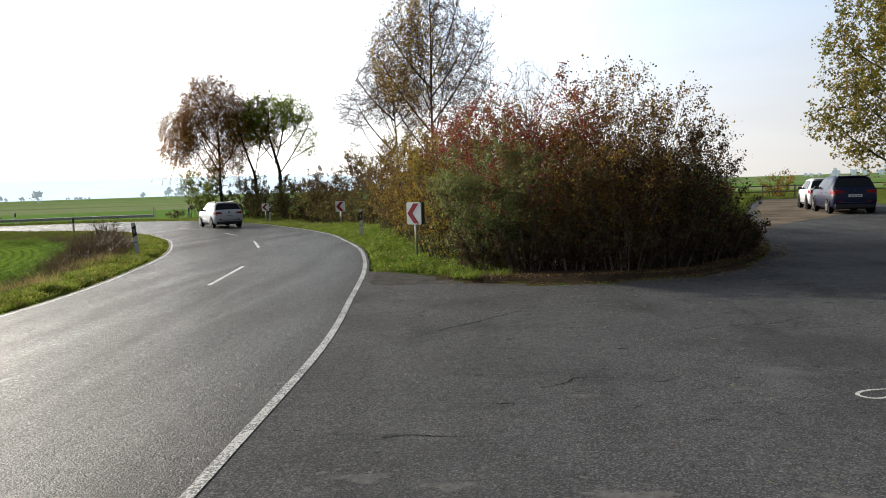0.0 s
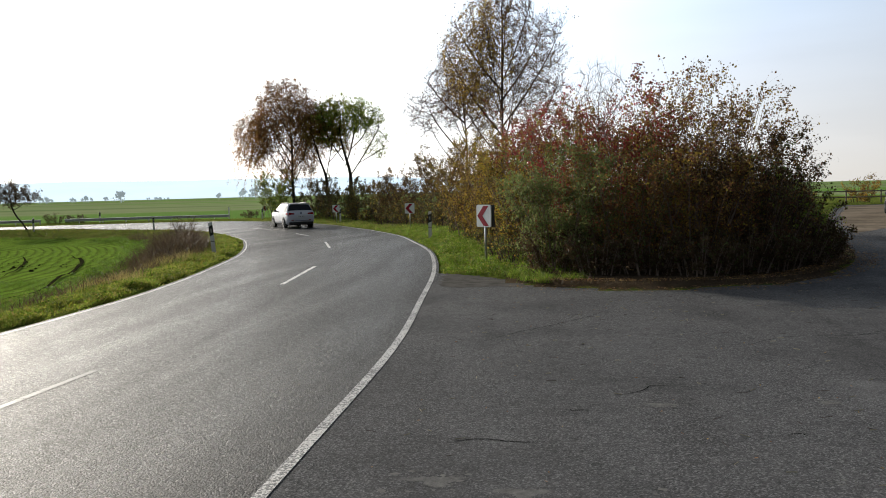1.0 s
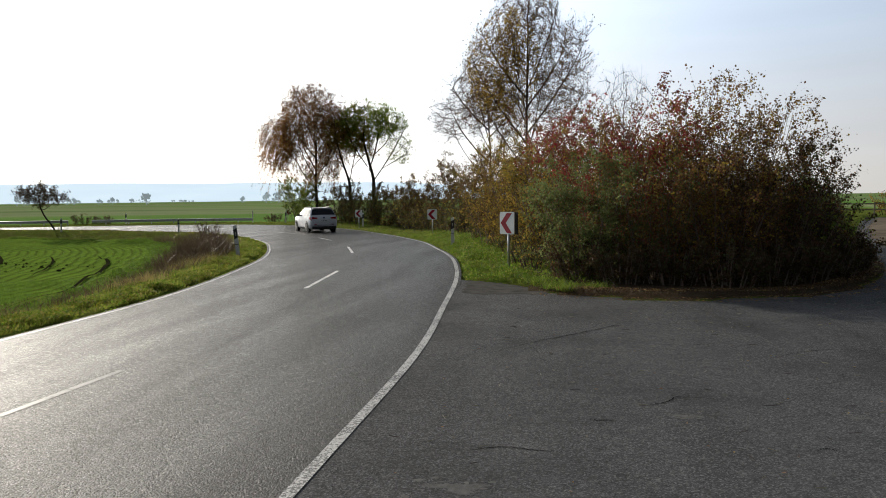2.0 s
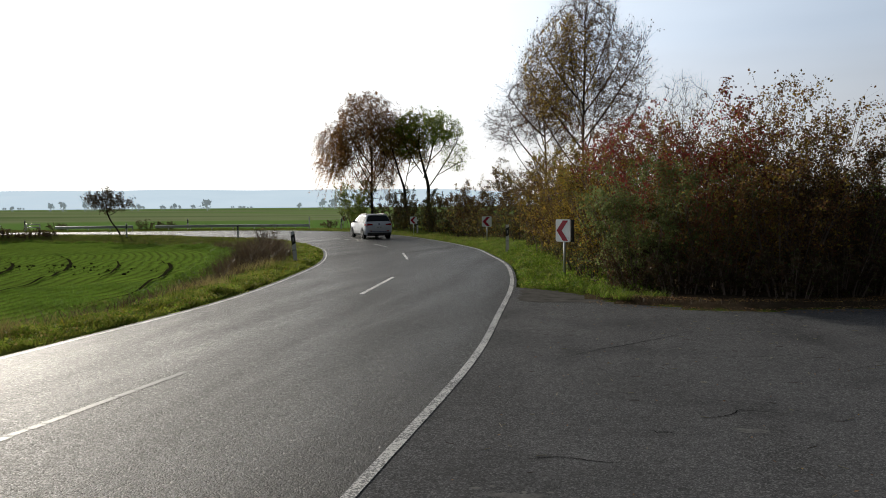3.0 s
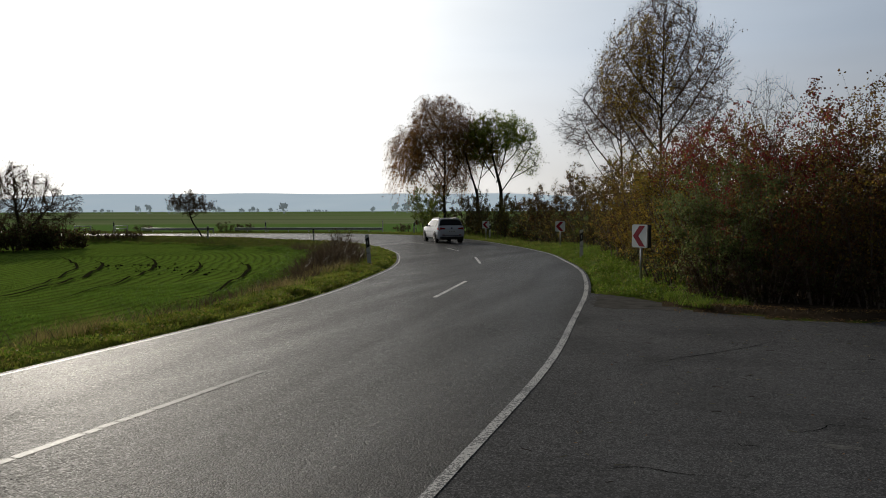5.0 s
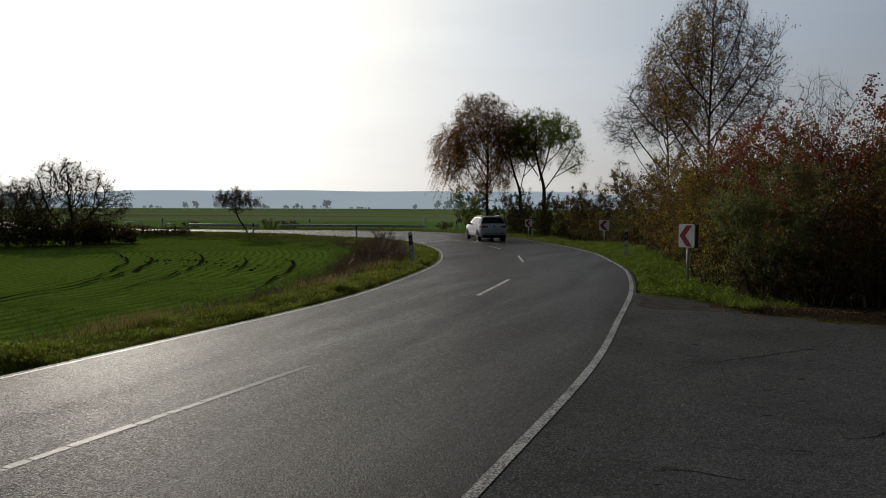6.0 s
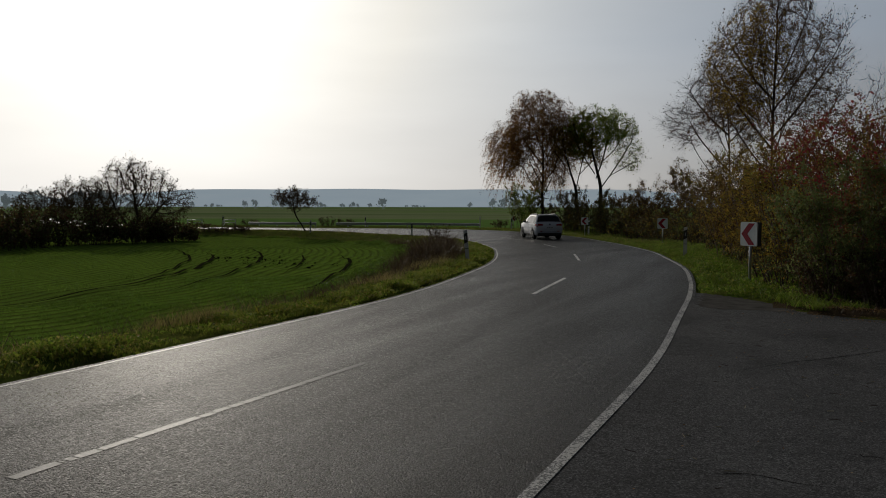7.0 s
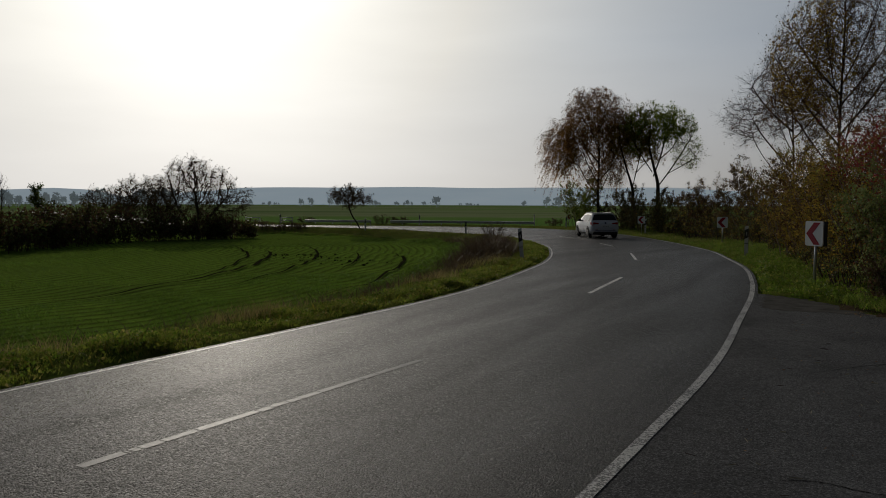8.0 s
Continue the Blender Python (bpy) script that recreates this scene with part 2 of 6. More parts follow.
def car_paint(name, c):
    n = Nodes(name)
    dirt = n.noise(2.5, 5)
    n.colour(n.mix(n.step(dirt, 0.45, 0.8, 0, 0.35), c, tuple(v * 0.75 for v in c)))
    n.rough(n.step(dirt, 0.3, 0.7, 0.34, 0.46))
    n.b.inputs["Specular IOR Level"].default_value = 0.3
    n.b.inputs["Coat Weight"].default_value = 0.25
    n.b.inputs["Coat Roughness"].default_value = 0.06
    return n.m


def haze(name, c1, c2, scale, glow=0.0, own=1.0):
    """Far land with misty air painted in: a hazy colour that also glows."""
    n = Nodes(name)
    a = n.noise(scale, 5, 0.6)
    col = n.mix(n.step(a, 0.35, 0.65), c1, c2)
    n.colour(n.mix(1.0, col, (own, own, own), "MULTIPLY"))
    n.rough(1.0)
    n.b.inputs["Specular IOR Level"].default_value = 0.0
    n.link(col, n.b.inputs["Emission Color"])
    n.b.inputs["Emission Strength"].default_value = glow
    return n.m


M_ROAD = asphalt("road_asphalt", (0.028, 0.027, 0.026), (0.041, 0.04, 0.038), 0.42, 0.3, 0.0, 0.065, 0.6, 74.0)
M_LOT = asphalt("lot_asphalt", (0.0715, 0.072, 0.0745), (0.111, 0.111, 0.113), 0.8, 0.45, 0.5, 0.06, 0.75, 105.0)
M_GRIT = plain("grit_on_asphalt", (0.2, 0.195, 0.185), 0.95, 0, 0.22, 14.0, 0.6, 0.0)
M_TAR = plain("tar_smear", (0.014, 0.014, 0.014), 0.6, 0, 0.2, 12.0, 0.3, 0.2)
M_CRACK = plain("crack_shadow", (0.012, 0.012, 0.012), 0.95, 0, 0.1, 10.0, 0.0, 0.0)
M_DIRT = plain("trodden_dirt", (0.13, 0.124, 0.114), 0.95, 0, 0.25, 4.0, 0.6, 0.0)
M_WORN = plain("worn_pale_asphalt", (0.2, 0.197, 0.19), 0.95, 0, 0.28, 16.0, 0.6, 0.0)
M_DUST = plain("pale_dust", (0.24, 0.2, 0.155), 0.95, 0, 0.3, 0.5, 0.5, 0.0)
M_PAINT = road_paint("white_road_paint", 0.15, 0.72)
M_PAINT_OLD = road_paint("worn_road_paint", 0.12)
M_PAINT_FADED = road_paint("faded_road_paint", 0.36, 0.125)
M_GROUND = ground_mat("ground")
M_RUT = plain("wet_rut_soil", (0.034, 0.034, 0.016), 0.85, 0, 0.25, 2.0, 0.6, 0.0)
M_GRASS = leafy("verge_grass", [(0.101, 0.169, 0.02), (0.169, 0.27, 0.034), (0.221, 0.289, 0.043), (0.27, 0.254, 0.068), (0.338, 0.27, 0.101), (0.151, 0.237, 0.029)], 0.55)
M_LUSH = leafy("lush_grass", [(0.096, 0.177, 0.02), (0.154, 0.244, 0.028), (0.211, 0.3, 0.037), (0.115, 0.197, 0.022), (0.278, 0.29, 0.066)], 0.55)
M_CROP = leafy("winter_crop", [(0.115, 0.22, 0.025), (0.15, 0.26, 0.032), (0.19, 0.3, 0.048), (0.115, 0.19, 0.03)], 0.5)
M_WEED = leafy("dry_weed", [(0.1, 0.068, 0.045), (0.13, 0.085, 0.055), (0.17, 0.125, 0.075), (0.075, 0.055, 0.04), (0.15, 0.12, 0.055)], 0.3)
M_TAN = leafy("tan_grass", [(0.38, 0.3, 0.12), (0.46, 0.37, 0.16), (0.3, 0.23, 0.09), (0.3, 0.29, 0.09)], 0.5)
M_YFLOWER = leafy("yellow_herb", [(0.2, 0.2, 0.03), (0.3, 0.26, 0.03), (0.14, 0.16, 0.03)], 0.4)
M_LITTER = leafy("fallen_leaf", [(0.272, 0.136, 0.051), (0.374, 0.204, 0.068), (0.204, 0.102, 0.051), (0.476, 0.306, 0.085)], 0.15)
M_BARK = bark("grey_brown_bark", (0.045, 0.036, 0.028), (0.1, 0.085, 0.07))
M_BARK_DARK = bark("dark_bark", (0.03, 0.024, 0.02), (0.06, 0.05, 0.042))
M_BROWNTWIG = bark("brown_twig", (0.06, 0.038, 0.024), (0.12, 0.075, 0.045), 30)
M_STEM = bark("pale_brown_stem", (0.13, 0.095, 0.075), (0.24, 0.185, 0.14), 20)
M_TWIG = bark("purple_brown_twig", (0.05, 0.034, 0.03), (0.085, 0.062, 0.052), 30)
M_BIRCHLEAF = leafy("birch_leaf", [(0.5, 0.26, 0.085), (0.65, 0.34, 0.1), (0.4, 0.22, 0.1), (0.78, 0.44, 0.11), (0.34, 0.2, 0.1)], 0.72)
M_BROWNBIRCH = leafy("brown_birch_leaf", [(0.414, 0.23, 0.115), (0.506, 0.287, 0.138), (0.31, 0.184, 0.115), (0.575, 0.322, 0.115)], 0.5)
M_GREENLEAF = leafy("green_leaf", [(0.2, 0.31, 0.05), (0.27, 0.39, 0.065), (0.36, 0.45, 0.08), (0.5, 0.46, 0.085), (0.22, 0.33, 0.06)], 0.7)
M_YELLOWLEAF = leafy("yellow_leaf", [(0.54, 0.36, 0.054), (0.432, 0.27, 0.054), (0.612, 0.45, 0.09), (0.324, 0.216, 0.054)], 0.62)
M_OLIVELEAF = leafy("yellow_green_leaf", [(0.374, 0.28, 0.0467), (0.498, 0.346, 0.0536), (0.247, 0.239, 0.0413), (0.596, 0.367, 0.066), (0.324, 0.216, 0.0413)], 0.45)
M_BROWNLEAF = leafy("brown_red_leaf", [(0.23, 0.1, 0.055), (0.28, 0.13, 0.055), (0.18, 0.078, 0.048), (0.32, 0.18, 0.06), (0.24, 0.17, 0.055), (0.16, 0.125, 0.046), (0.4, 0.26, 0.075)], 0.48)
M_REDLEAF = leafy("red_leaf", [(0.367, 0.0486, 0.054), (0.454, 0.0648, 0.0648), (0.281, 0.0518, 0.0518), (0.292, 0.108, 0.0486), (0.194, 0.0648, 0.0486)], 0.45)
# brown leaf, its colour lowered to stand in for shade low in the shrubs
M_SHADELEAF = leafy("shade_brown_leaf", [(0.0975, 0.063, 0.036), (0.14, 0.0765, 0.042), (0.084, 0.069, 0.0285), (0.111, 0.084, 0.036)], 0.4)
M_SAGE = leafy("sage_green_leaf", [(0.175, 0.225, 0.075), (0.231, 0.294, 0.1), (0.144, 0.194, 0.0625), (0.3, 0.319, 0.119)], 0.5)
M_VERGE = leafy("verge_herb", [(0.2, 0.28, 0.036), (0.27, 0.34, 0.045), (0.34, 0.36, 0.06), (0.16, 0.23, 0.03), (0.38, 0.33, 0.09)], 0.6)
M_MAPLE = leafy("maple_leaf", [(0.18, 0.21, 0.038), (0.3, 0.285, 0.045), (0.42, 0.3, 0.053), (0.135, 0.18, 0.038), (0.36, 0.225, 0.06)], 0.5)
M_MUTED = leafy("grey_green_leaf", [(0.119, 0.16, 0.048), (0.16, 0.208, 0.064), (0.095, 0.136, 0.04), (0.208, 0.208, 0.073)], 0.38)
M_STRAW = plain("pale_straw", (0.42, 0.37, 0.26), 0.8, 0, 0.2, 20.0, 0.0, 0.1)
M_STEEL = plain("galvanised_steel", (0.6, 0.61, 0.62), 0.36, 0.7, 0.12, 4.0)
M_WHITE = plain("white_plastic", (0.72, 0.72, 0.7), 0.45, 0, 0.07, 5.0)
M_BLACK = plain("black_plastic", (0.016, 0.016, 0.017), 0.45, 0, 0.1, 8.0)
M_SIGNWHITE = plain("sign_white", (0.76, 0.76, 0.75), 0.35, 0, 0.04, 3.0, 0)
M_SIGNRED = plain("sign_red", (0.3, 0.004, 0.02), 0.5, 0, 0.06, 3.0, 0, 0.2)
M_SIGNBACK = plain("sign_back_grey", (0.03, 0.033, 0.036), 0.7, 0.0, 0.1, 5.0, 0.02, 0.05)
M_REFLECT = plain("grey_reflector", (0.5, 0.5, 0.5), 0.2, 0.3, 0.1, 40.0)
M_WOOD = bark("weathered_wood", (0.12, 0.1, 0.08), (0.24, 0.2, 0.16), 5)
M_CARWHITE = car_paint("white_car_paint", (0.62, 0.63, 0.66))
M_CARBLUE = car_paint("dark_blue_car_paint", (0.005, 0.008, 0.04))
M_GLASS = glass_mat("dark_car_glass", (0.012, 0.014, 0.016))
M_GLASSLIGHT = glass_mat("car_glass", (0.07, 0.08, 0.085))
M_TYRE = plain("tyre_rubber", (0.014, 0.014, 0.014), 0.9, 0, 0.15, 20.0, 0.05, 0.08)
M_SILVER = plain("silver_rim", (0.4, 0.4, 0.41), 0.35, 0.85, 0.08, 10.0)
M_RIM = plain("alloy_rim", (0.06, 0.06, 0.063), 0.45, 0.3, 0.08, 10.0, 0.05, 0.2)
M_RIMDARK = plain("black_alloy_rim", (0.02, 0.02, 0.022), 0.3, 0.5, 0.08, 10.0)
M_LAMP = plain("red_lamp_glass", (0.42, 0.012, 0.012), 0.12, 0, 0.2, 20.0, 0)
M_PLATE = plain("plate_white", (0.7, 0.7, 0.68), 0.4, 0, 0.04, 10.0, 0)
M_BLUETRIM = plain("dark_blue_trim", (0.02, 0.035, 0.09), 0.35, 0, 0.1, 10.0)
# haze over ridge and far trees is put into pale colour and emission
M_HILL = haze("haze_glow_hill", (0.46, 0.56, 0.635), (0.49, 0.59, 0.66), 0.0035, 1.75, 0.15)
M_FARWOOD = haze("haze_glow_wood", (0.235, 0.28, 0.3), (0.29, 0.335, 0.35), 0.05, 0.8)

# ---- geometry helpers ----


def mesh_ob(name, verts, faces, mat, parent=None, label="", smooth=False):
    me = bpy.data.meshes.new(name)
    me.from_pydata(verts if isinstance(verts, list) else verts.tolist(), [], faces if isinstance(faces, list) else faces.tolist())
    if mat:
        me.materials.append(mat)
    if smooth:
        me.polygons.foreach_set("use_smooth", [True] * len(me.polygons))
    ob = new(name, me)
    ob.parent = parent
    if label:
        ob["label"] = label
    return ob


def part(name, bm, mat, parent, label="", smooth=False):
    me = bpy.data.meshes.new(name)
    bmesh.ops.recalc_face_normals(bm, faces=bm.faces)
    bm.to_mesh(me)
    bm.free()
    me.materials.append(mat)
    if smooth:
        me.polygons.foreach_set("use_smooth", [True] * len(me.polygons))
    ob = new(name, me)
    ob.parent = parent
    if label:
        ob["label"] = label
    return ob


def thing(name, label, category, m=None, group="", kind=""):
    ob = new(name)
    ob.empty_display_size = 0.1
    if m is not None:
        ob.matrix_basis = m
    return tagged(ob, label, category, group, kind)


def box(bm, size, m, bevel=0.0):
    r = bmesh.ops.create_cube(bm, size=1.0, matrix=m @ Matrix.Diagonal((*size, 1)))
    if bevel:
        edges = list({e for v in r["verts"] for e in v.link_edges})
        bmesh.ops.bevel(bm, geom=edges, offset=bevel, segments=2, affect="EDGES", profile=0.6)
    return bm


def rod(bm, a, b, r1, r2=None, sides=10):
    a, b = Vector(a), Vector(b)
    q = (b - a).to_track_quat("Z", "Y").to_matrix().to_4x4()
    bmesh.ops.create_cone(bm, cap_ends=True, segments=sides, radius1=r1, radius2=r1 if r2 is None else r2, depth=(b - a).length, matrix=Matrix.Translation((a + b) / 2) @ q)
    return bm


def prism(bm, outline, depth, m):
    """An outline in x, z, given a depth in y."""
    f = [bm.verts.new(m @ Vector((x, -depth / 2, z))) for x, z in outline]
    k = [bm.verts.new(m @ Vector((x, depth / 2, z))) for x, z in outline]
    bm.faces.new(f)
    bm.faces.new(k[::-1])
    for i in range(len(f)):
        j = (i + 1) % len(f)
        bm.faces.new((f[j], f[i], k[i], k[j]))
    return bm


def spline(pts, n):
    """n points along a smooth curve through pts, evenly spaced by length."""
    p = np.array(pts, float)
    q = np.vstack([2 * p[0] - p[1], p, 2 * p[-1] - p[-2]])
    u = np.linspace(0, 1, 24, endpoint=False)[:, None]
    out = []
    for i in range(1, len(q) - 2):
        a, b, c, d = q[i - 1 : i + 3]
        out.append(0.5 * (2 * b + (c - a) * u + (2 * a - 5 * b + 4 * c - d) * u**2 + (3 * b - a - 3 * c + d) * u**3))
    out = np.vstack(out + [p[-1:]])
    s = np.r_[0, np.cumsum(np.linalg.norm(np.diff(out, axis=0), axis=1))]
    g = np.linspace(0, s[-1], n)
    return np.column_stack([np.interp(g, s, out[:, k]) for k in range(p.shape[1])])


def sides_of(line):
    """Unit normals to the left of a line in plan."""
    d = np.gradient(line, axis=0)
    d /= np.linalg.norm(d, axis=1)[:, None]
    return np.column_stack([-d[:, 1], d[:, 0]])


def strip(name, a, b, za, zb, mat, parent=None, label=""):
    """A band between two lines in plan."""
    n = len(a)
    v = np.vstack([np.column_stack([a, np.full(n, za) if np.isscalar(za) else za]), np.column_stack([b, np.full(n, zb) if np.isscalar(zb) else zb])])
    f = [(i, i + 1, n + i + 1, n + i) for i in range(n - 1)]
    return mesh_ob(name, v, f, mat, parent, label)


def smoothstep(x, a, b):
    t = np.clip((x - a) / (b - a), 0, 1)
    return t * t * (3 - 2 * t)


# ---- plan of the road and the ground ----
RIGHT = [(-1.65, -30), (-1.65, -5), (-1.65, 4), (-1.68, 8.3), (-1.95, 12), (-2.25, 15.5), (-2.68, 18.7), (-3.31, 22.07), (-4.41, 26.28), (-6.3, 33.14), (-9.64, 42.47),
    (-13.62, 50.38), (-17.88, 56.5), (-22.88, 61.63), (-30, 64.63), (-37.5, 63.75), (-45, 61.5), (-52.5, 59.5), (-62.5, 59.88), (-75, 66.25), (-116.25, 88.75), (-187.5, 125)]
LEFT = [(-6.94, -30), (-6.94, -5), (-6.94, 4), (-6.945, 8.5), (-7.02, 12), (-7.35, 14.8), (-7.95, 18), (-8.83, 21.69), (-10.55, 26.55), (-13.41, 33.29), (-17.41, 40.71),
    (-21.62, 46.5), (-25.63, 49.75), (-30, 51.5), (-33.75, 53.75), (-38.75, 55.13), (-45, 55.62), (-52.5, 55), (-63.75, 55.5), (-78.12, 60.38), (-119.38, 82.88), (-190.63, 118.75)]
right_line, left_line = spline(RIGHT, 420), spline(LEFT, 420)
mid_line = 0.5 * (spline(RIGHT, 200) + spline(LEFT, 200))
# the asphalt lot beside the road, round the planted island
LOT = [(-2.05, 15.7), (-1.5, 15.3), (-0.75, 14.55), (-0.2, 13.5), (1.0, 13.05), (2.2, 13.0), (3.8, 13.5), (5.0, 14.6), (6.4, 17.0), (7.8, 21.0), (9.5, 26.9), (11.3, 32.6), (15, 43), (20.5, 57)]
lot_line = spline(LOT, 120)


def to_line(x, y, line):
    """Distance to a line in plan, and on which side: positive to its left."""
    p = np.column_stack([np.ravel(x), np.ravel(y)])
    best, side = np.full(len(p), 1e9), np.zeros(len(p))
    for a, b in zip(line[:-1], line[1:]):
        ab = b - a
        t = np.clip((p - a) @ ab / (ab @ ab), 0, 1)
        w = p - a - t[:, None] * ab
        d = np.hypot(w[:, 0], w[:, 1])
        s = ab[0] * (p[:, 1] - a[1]) - ab[1] * (p[:, 0] - a[0])
        near = d < best
        best[near], side[near] = d[near], np.sign(s[near])
    return best, side


def dip(x, y):
    """Road and land sink a little towards the bend, fitted to the camera's view."""
    left = np.degrees(np.arctan2(-np.asarray(x, float), np.asarray(y, float)))
    return -0.42 * smoothstep(np.hypot(x, y), 20, 50) * smoothstep(left, 2, 12)


def wave(x, y):
    return 0.5 * np.sin(x * 0.9 + 1.3 * np.sin(y * 0.53)) + 0.5 * np.sin(y * 1.13 + 1.7 * np.sin(x * 0.41 + 2))


def on_lot(x, y):
    """True on the asphalt lot to the right of the road."""
    d, s = to_line(x, y, lot_line)
    x, y = np.ravel(x), np.ravel(y)
    island = (s > 0) & (y > 12.9)
    return (x > -2.2) & ~island & (x < 18.7 + 0.35 * np.maximum(0, y - 33) + 0.1 * np.maximum(0, 33 - y)) & (y < 57)


def land(x, y):
    """Height and masks of the ground at places in plan."""
    x, y = np.ravel(np.asarray(x, float)), np.ravel(np.asarray(y, float))
    dl, sl = to_line(x, y, left_line[::6])
    dr, sr = to_line(x, y, right_line[::6])
    inner = np.where(sl > 0, dl, 0.0)
    outer = np.where(sr < 0, dr, 0.0)
    road = (inner <= 0) & (outer <= 0)
    z = np.zeros_like(x)
    # the inner verge falls to the sunken field
    edge = 2.8 + 1.4 * smoothstep(y, 8, 30)
    slope = smoothstep(inner, 1.0, 1.05 * edge)
    z = np.where(inner > 0, 0.0 - 0.55 * slope, z) + np.where(inner > 0.5, 0.05 * wave(x * 1.4, y * 1.4), 0)
    # a low ridge where the plough turns
    z += np.where(inner > 0, 0.1 * np.exp(-(((inner - edge) / 0.6) ** 2)), 0)
    lot = on_lot(x, y)
    z = np.where((outer > 0) & ~lot, 0.02 + 0.05 * smoothstep(outer, 0.3, 2.0) + 0.04 * wave(x, y), z)
    away = smoothstep(outer, 5, 14) * smoothstep(-x, 17, 30)
    z = z - 0.5 * away
    z = np.where((inner < 0.28) & (outer < 0.28), -0.09, z)
    z = np.where(lot, -0.09, z)
    z = z + dip(x, y)
    wild = np.where(inner > 0, 1 - smoothstep(inner, edge - 0.6, edge + 0.3), 1.0)
    wild = np.where(away > 0.9, 0.0, wild)
    r = np.hypot(x, y)
    far = np.where((r > 95) | (away > 0.95), 1.0, 0.0)
    soil = np.where((outer > np.where(y < 20, 1.5, 2.6)) & (x > -11) & (y < 58) & ~lot & (x < 12), 1.0, 0.0)
    ridge = np.where(inner > 0, np.exp(-(((inner - edge + 0.2) / 0.4) ** 2)), 0) * 0.35
    return z, wild, np.maximum(soil, ridge), inner, far

# ---- ground, road, lot ----
def axis(fine, lo, hi, far):
    out = [lo + i * fine for i in range(int((hi - lo) / fine) + 1)]
    step, v, w = fine, hi, lo
    up, down = [], []
    while v < far:
        step *= 1.22
        v += step
        up.append(v)
    step = fine
    while w > -far:
        step *= 1.22
        w -= step
        down.append(w)
    return np.array(down[::-1] + out + up)


gx, gy = axis(0.55, -72, 26, 4200), axis(0.55, -4, 84, 4200)
GX, GY = np.meshgrid(gx, gy)
gz, gwild, gsoil, galong, gfar = land(GX, GY)
nx, ny = len(gx), len(gy)
ii = (np.arange(ny - 1)[:, None] * nx + np.arange(nx - 1)[None]).ravel()
ground = mesh_ob("ground", np.column_stack([GX.ravel(), GY.ravel(), gz]), np.column_stack([ii, ii + 1, ii + nx + 1, ii + nx]), M_GROUND, smooth=True)
for key, val in (("wild", gwild), ("soil", gsoil), ("along", galong), ("far", gfar)):
    at = ground.data.attributes.new(key, "FLOAT", "POINT")
    at.data.foreach_set("value", val.astype(np.float32))
tagged(ground, "flat farmland with green winter crop, grassy verges and bare soil", "ground", kind="structure")

edge_over = np.where(right_line[:, 1] < 14.0, 0.035, 0.1)
nr, nl = sides_of(right_line), sides_of(left_line)
cols = []
for k in range(9):
    p = (right_line - nr * edge_over[:, None]) * (1 - k / 8) + (left_line + nl * 0.1) * k / 8
    cols.append(np.column_stack([p, dip(p[:, 0], p[:, 1])]))
rn = len(right_line)
road = mesh_ob("road", np.vstack(cols), [(k * rn + i, k * rn + i + 1, (k + 1) * rn + i + 1, (k + 1) * rn + i) for k in range(8) for i in range(rn - 1)], M_ROAD, smooth=True)
tagged(road, "grey asphalt country road bending to one side, slightly glossy", "road", kind="structure")
lv = [(-2.4, -40), (-2.5, 15.9)] + [tuple(p) for p in lot_line[::2]] + [(20.7, 57.5), (27.5, 57.5), (18.9, 33), (20, 20), (26, -40)]
lot = mesh_ob("pavement", [(x, y, -0.004) for x, y in lv], [tuple(range(len(lv)))], M_LOT)
tagged(lot, "weathered asphalt lay-by with cracks, patches and grit", "pavement", kind="structure")


def line_paint(name, line, off, width, a, b, mat, label, z=0.0015):
    """Paint along a line, from station a to b, as shares of its length."""
    n = sides_of(line)
    i, j = int(a * len(line)), int(b * len(line))
    c = (line + n * off)[i:j]
    w = width / 2 * (1 + 0.02 * np.sin(np.arange(len(c)) * 1.7))[:, None]
    zz = z + dip(c[:, 0], c[:, 1])
    ob = strip(name, c - n[i:j] * w, c + n[i:j] * w, zz, zz, mat)
    return tagged(ob, label, "road marking", kind="structure")


fine_right, fine_left = spline(RIGHT, 1500), spline(LEFT, 1500)
line_paint("edge_line", fine_right, 0.0, 0.088, 0.0, 0.98, M_PAINT, "worn white edge line along the outer side of the bend")
line_paint("edge_line", fine_left, 0.0, 0.05, 0.0, 0.98, M_PAINT, "white edge line along the inner side of the bend")
DASHES = [((-4.6, 3.1), (-4.46, 7.1)), ((-4.95, 14.1), (-5.35, 17.6)), ((-6.74, 23.91), (-8.08, 28.11)), ((-10.91, 35.27), (-13.01, 39.74)), ((-16.62, 46.23), (-19.0, 49.0)), ((-23.25, 53.25), (-26.5, 55.5)), ((-33.13, 57.75), (-37.5, 58.0)), ((-4.6, -8.0), (-4.6, -4.0))]
rng = np.random.default_rng(3)
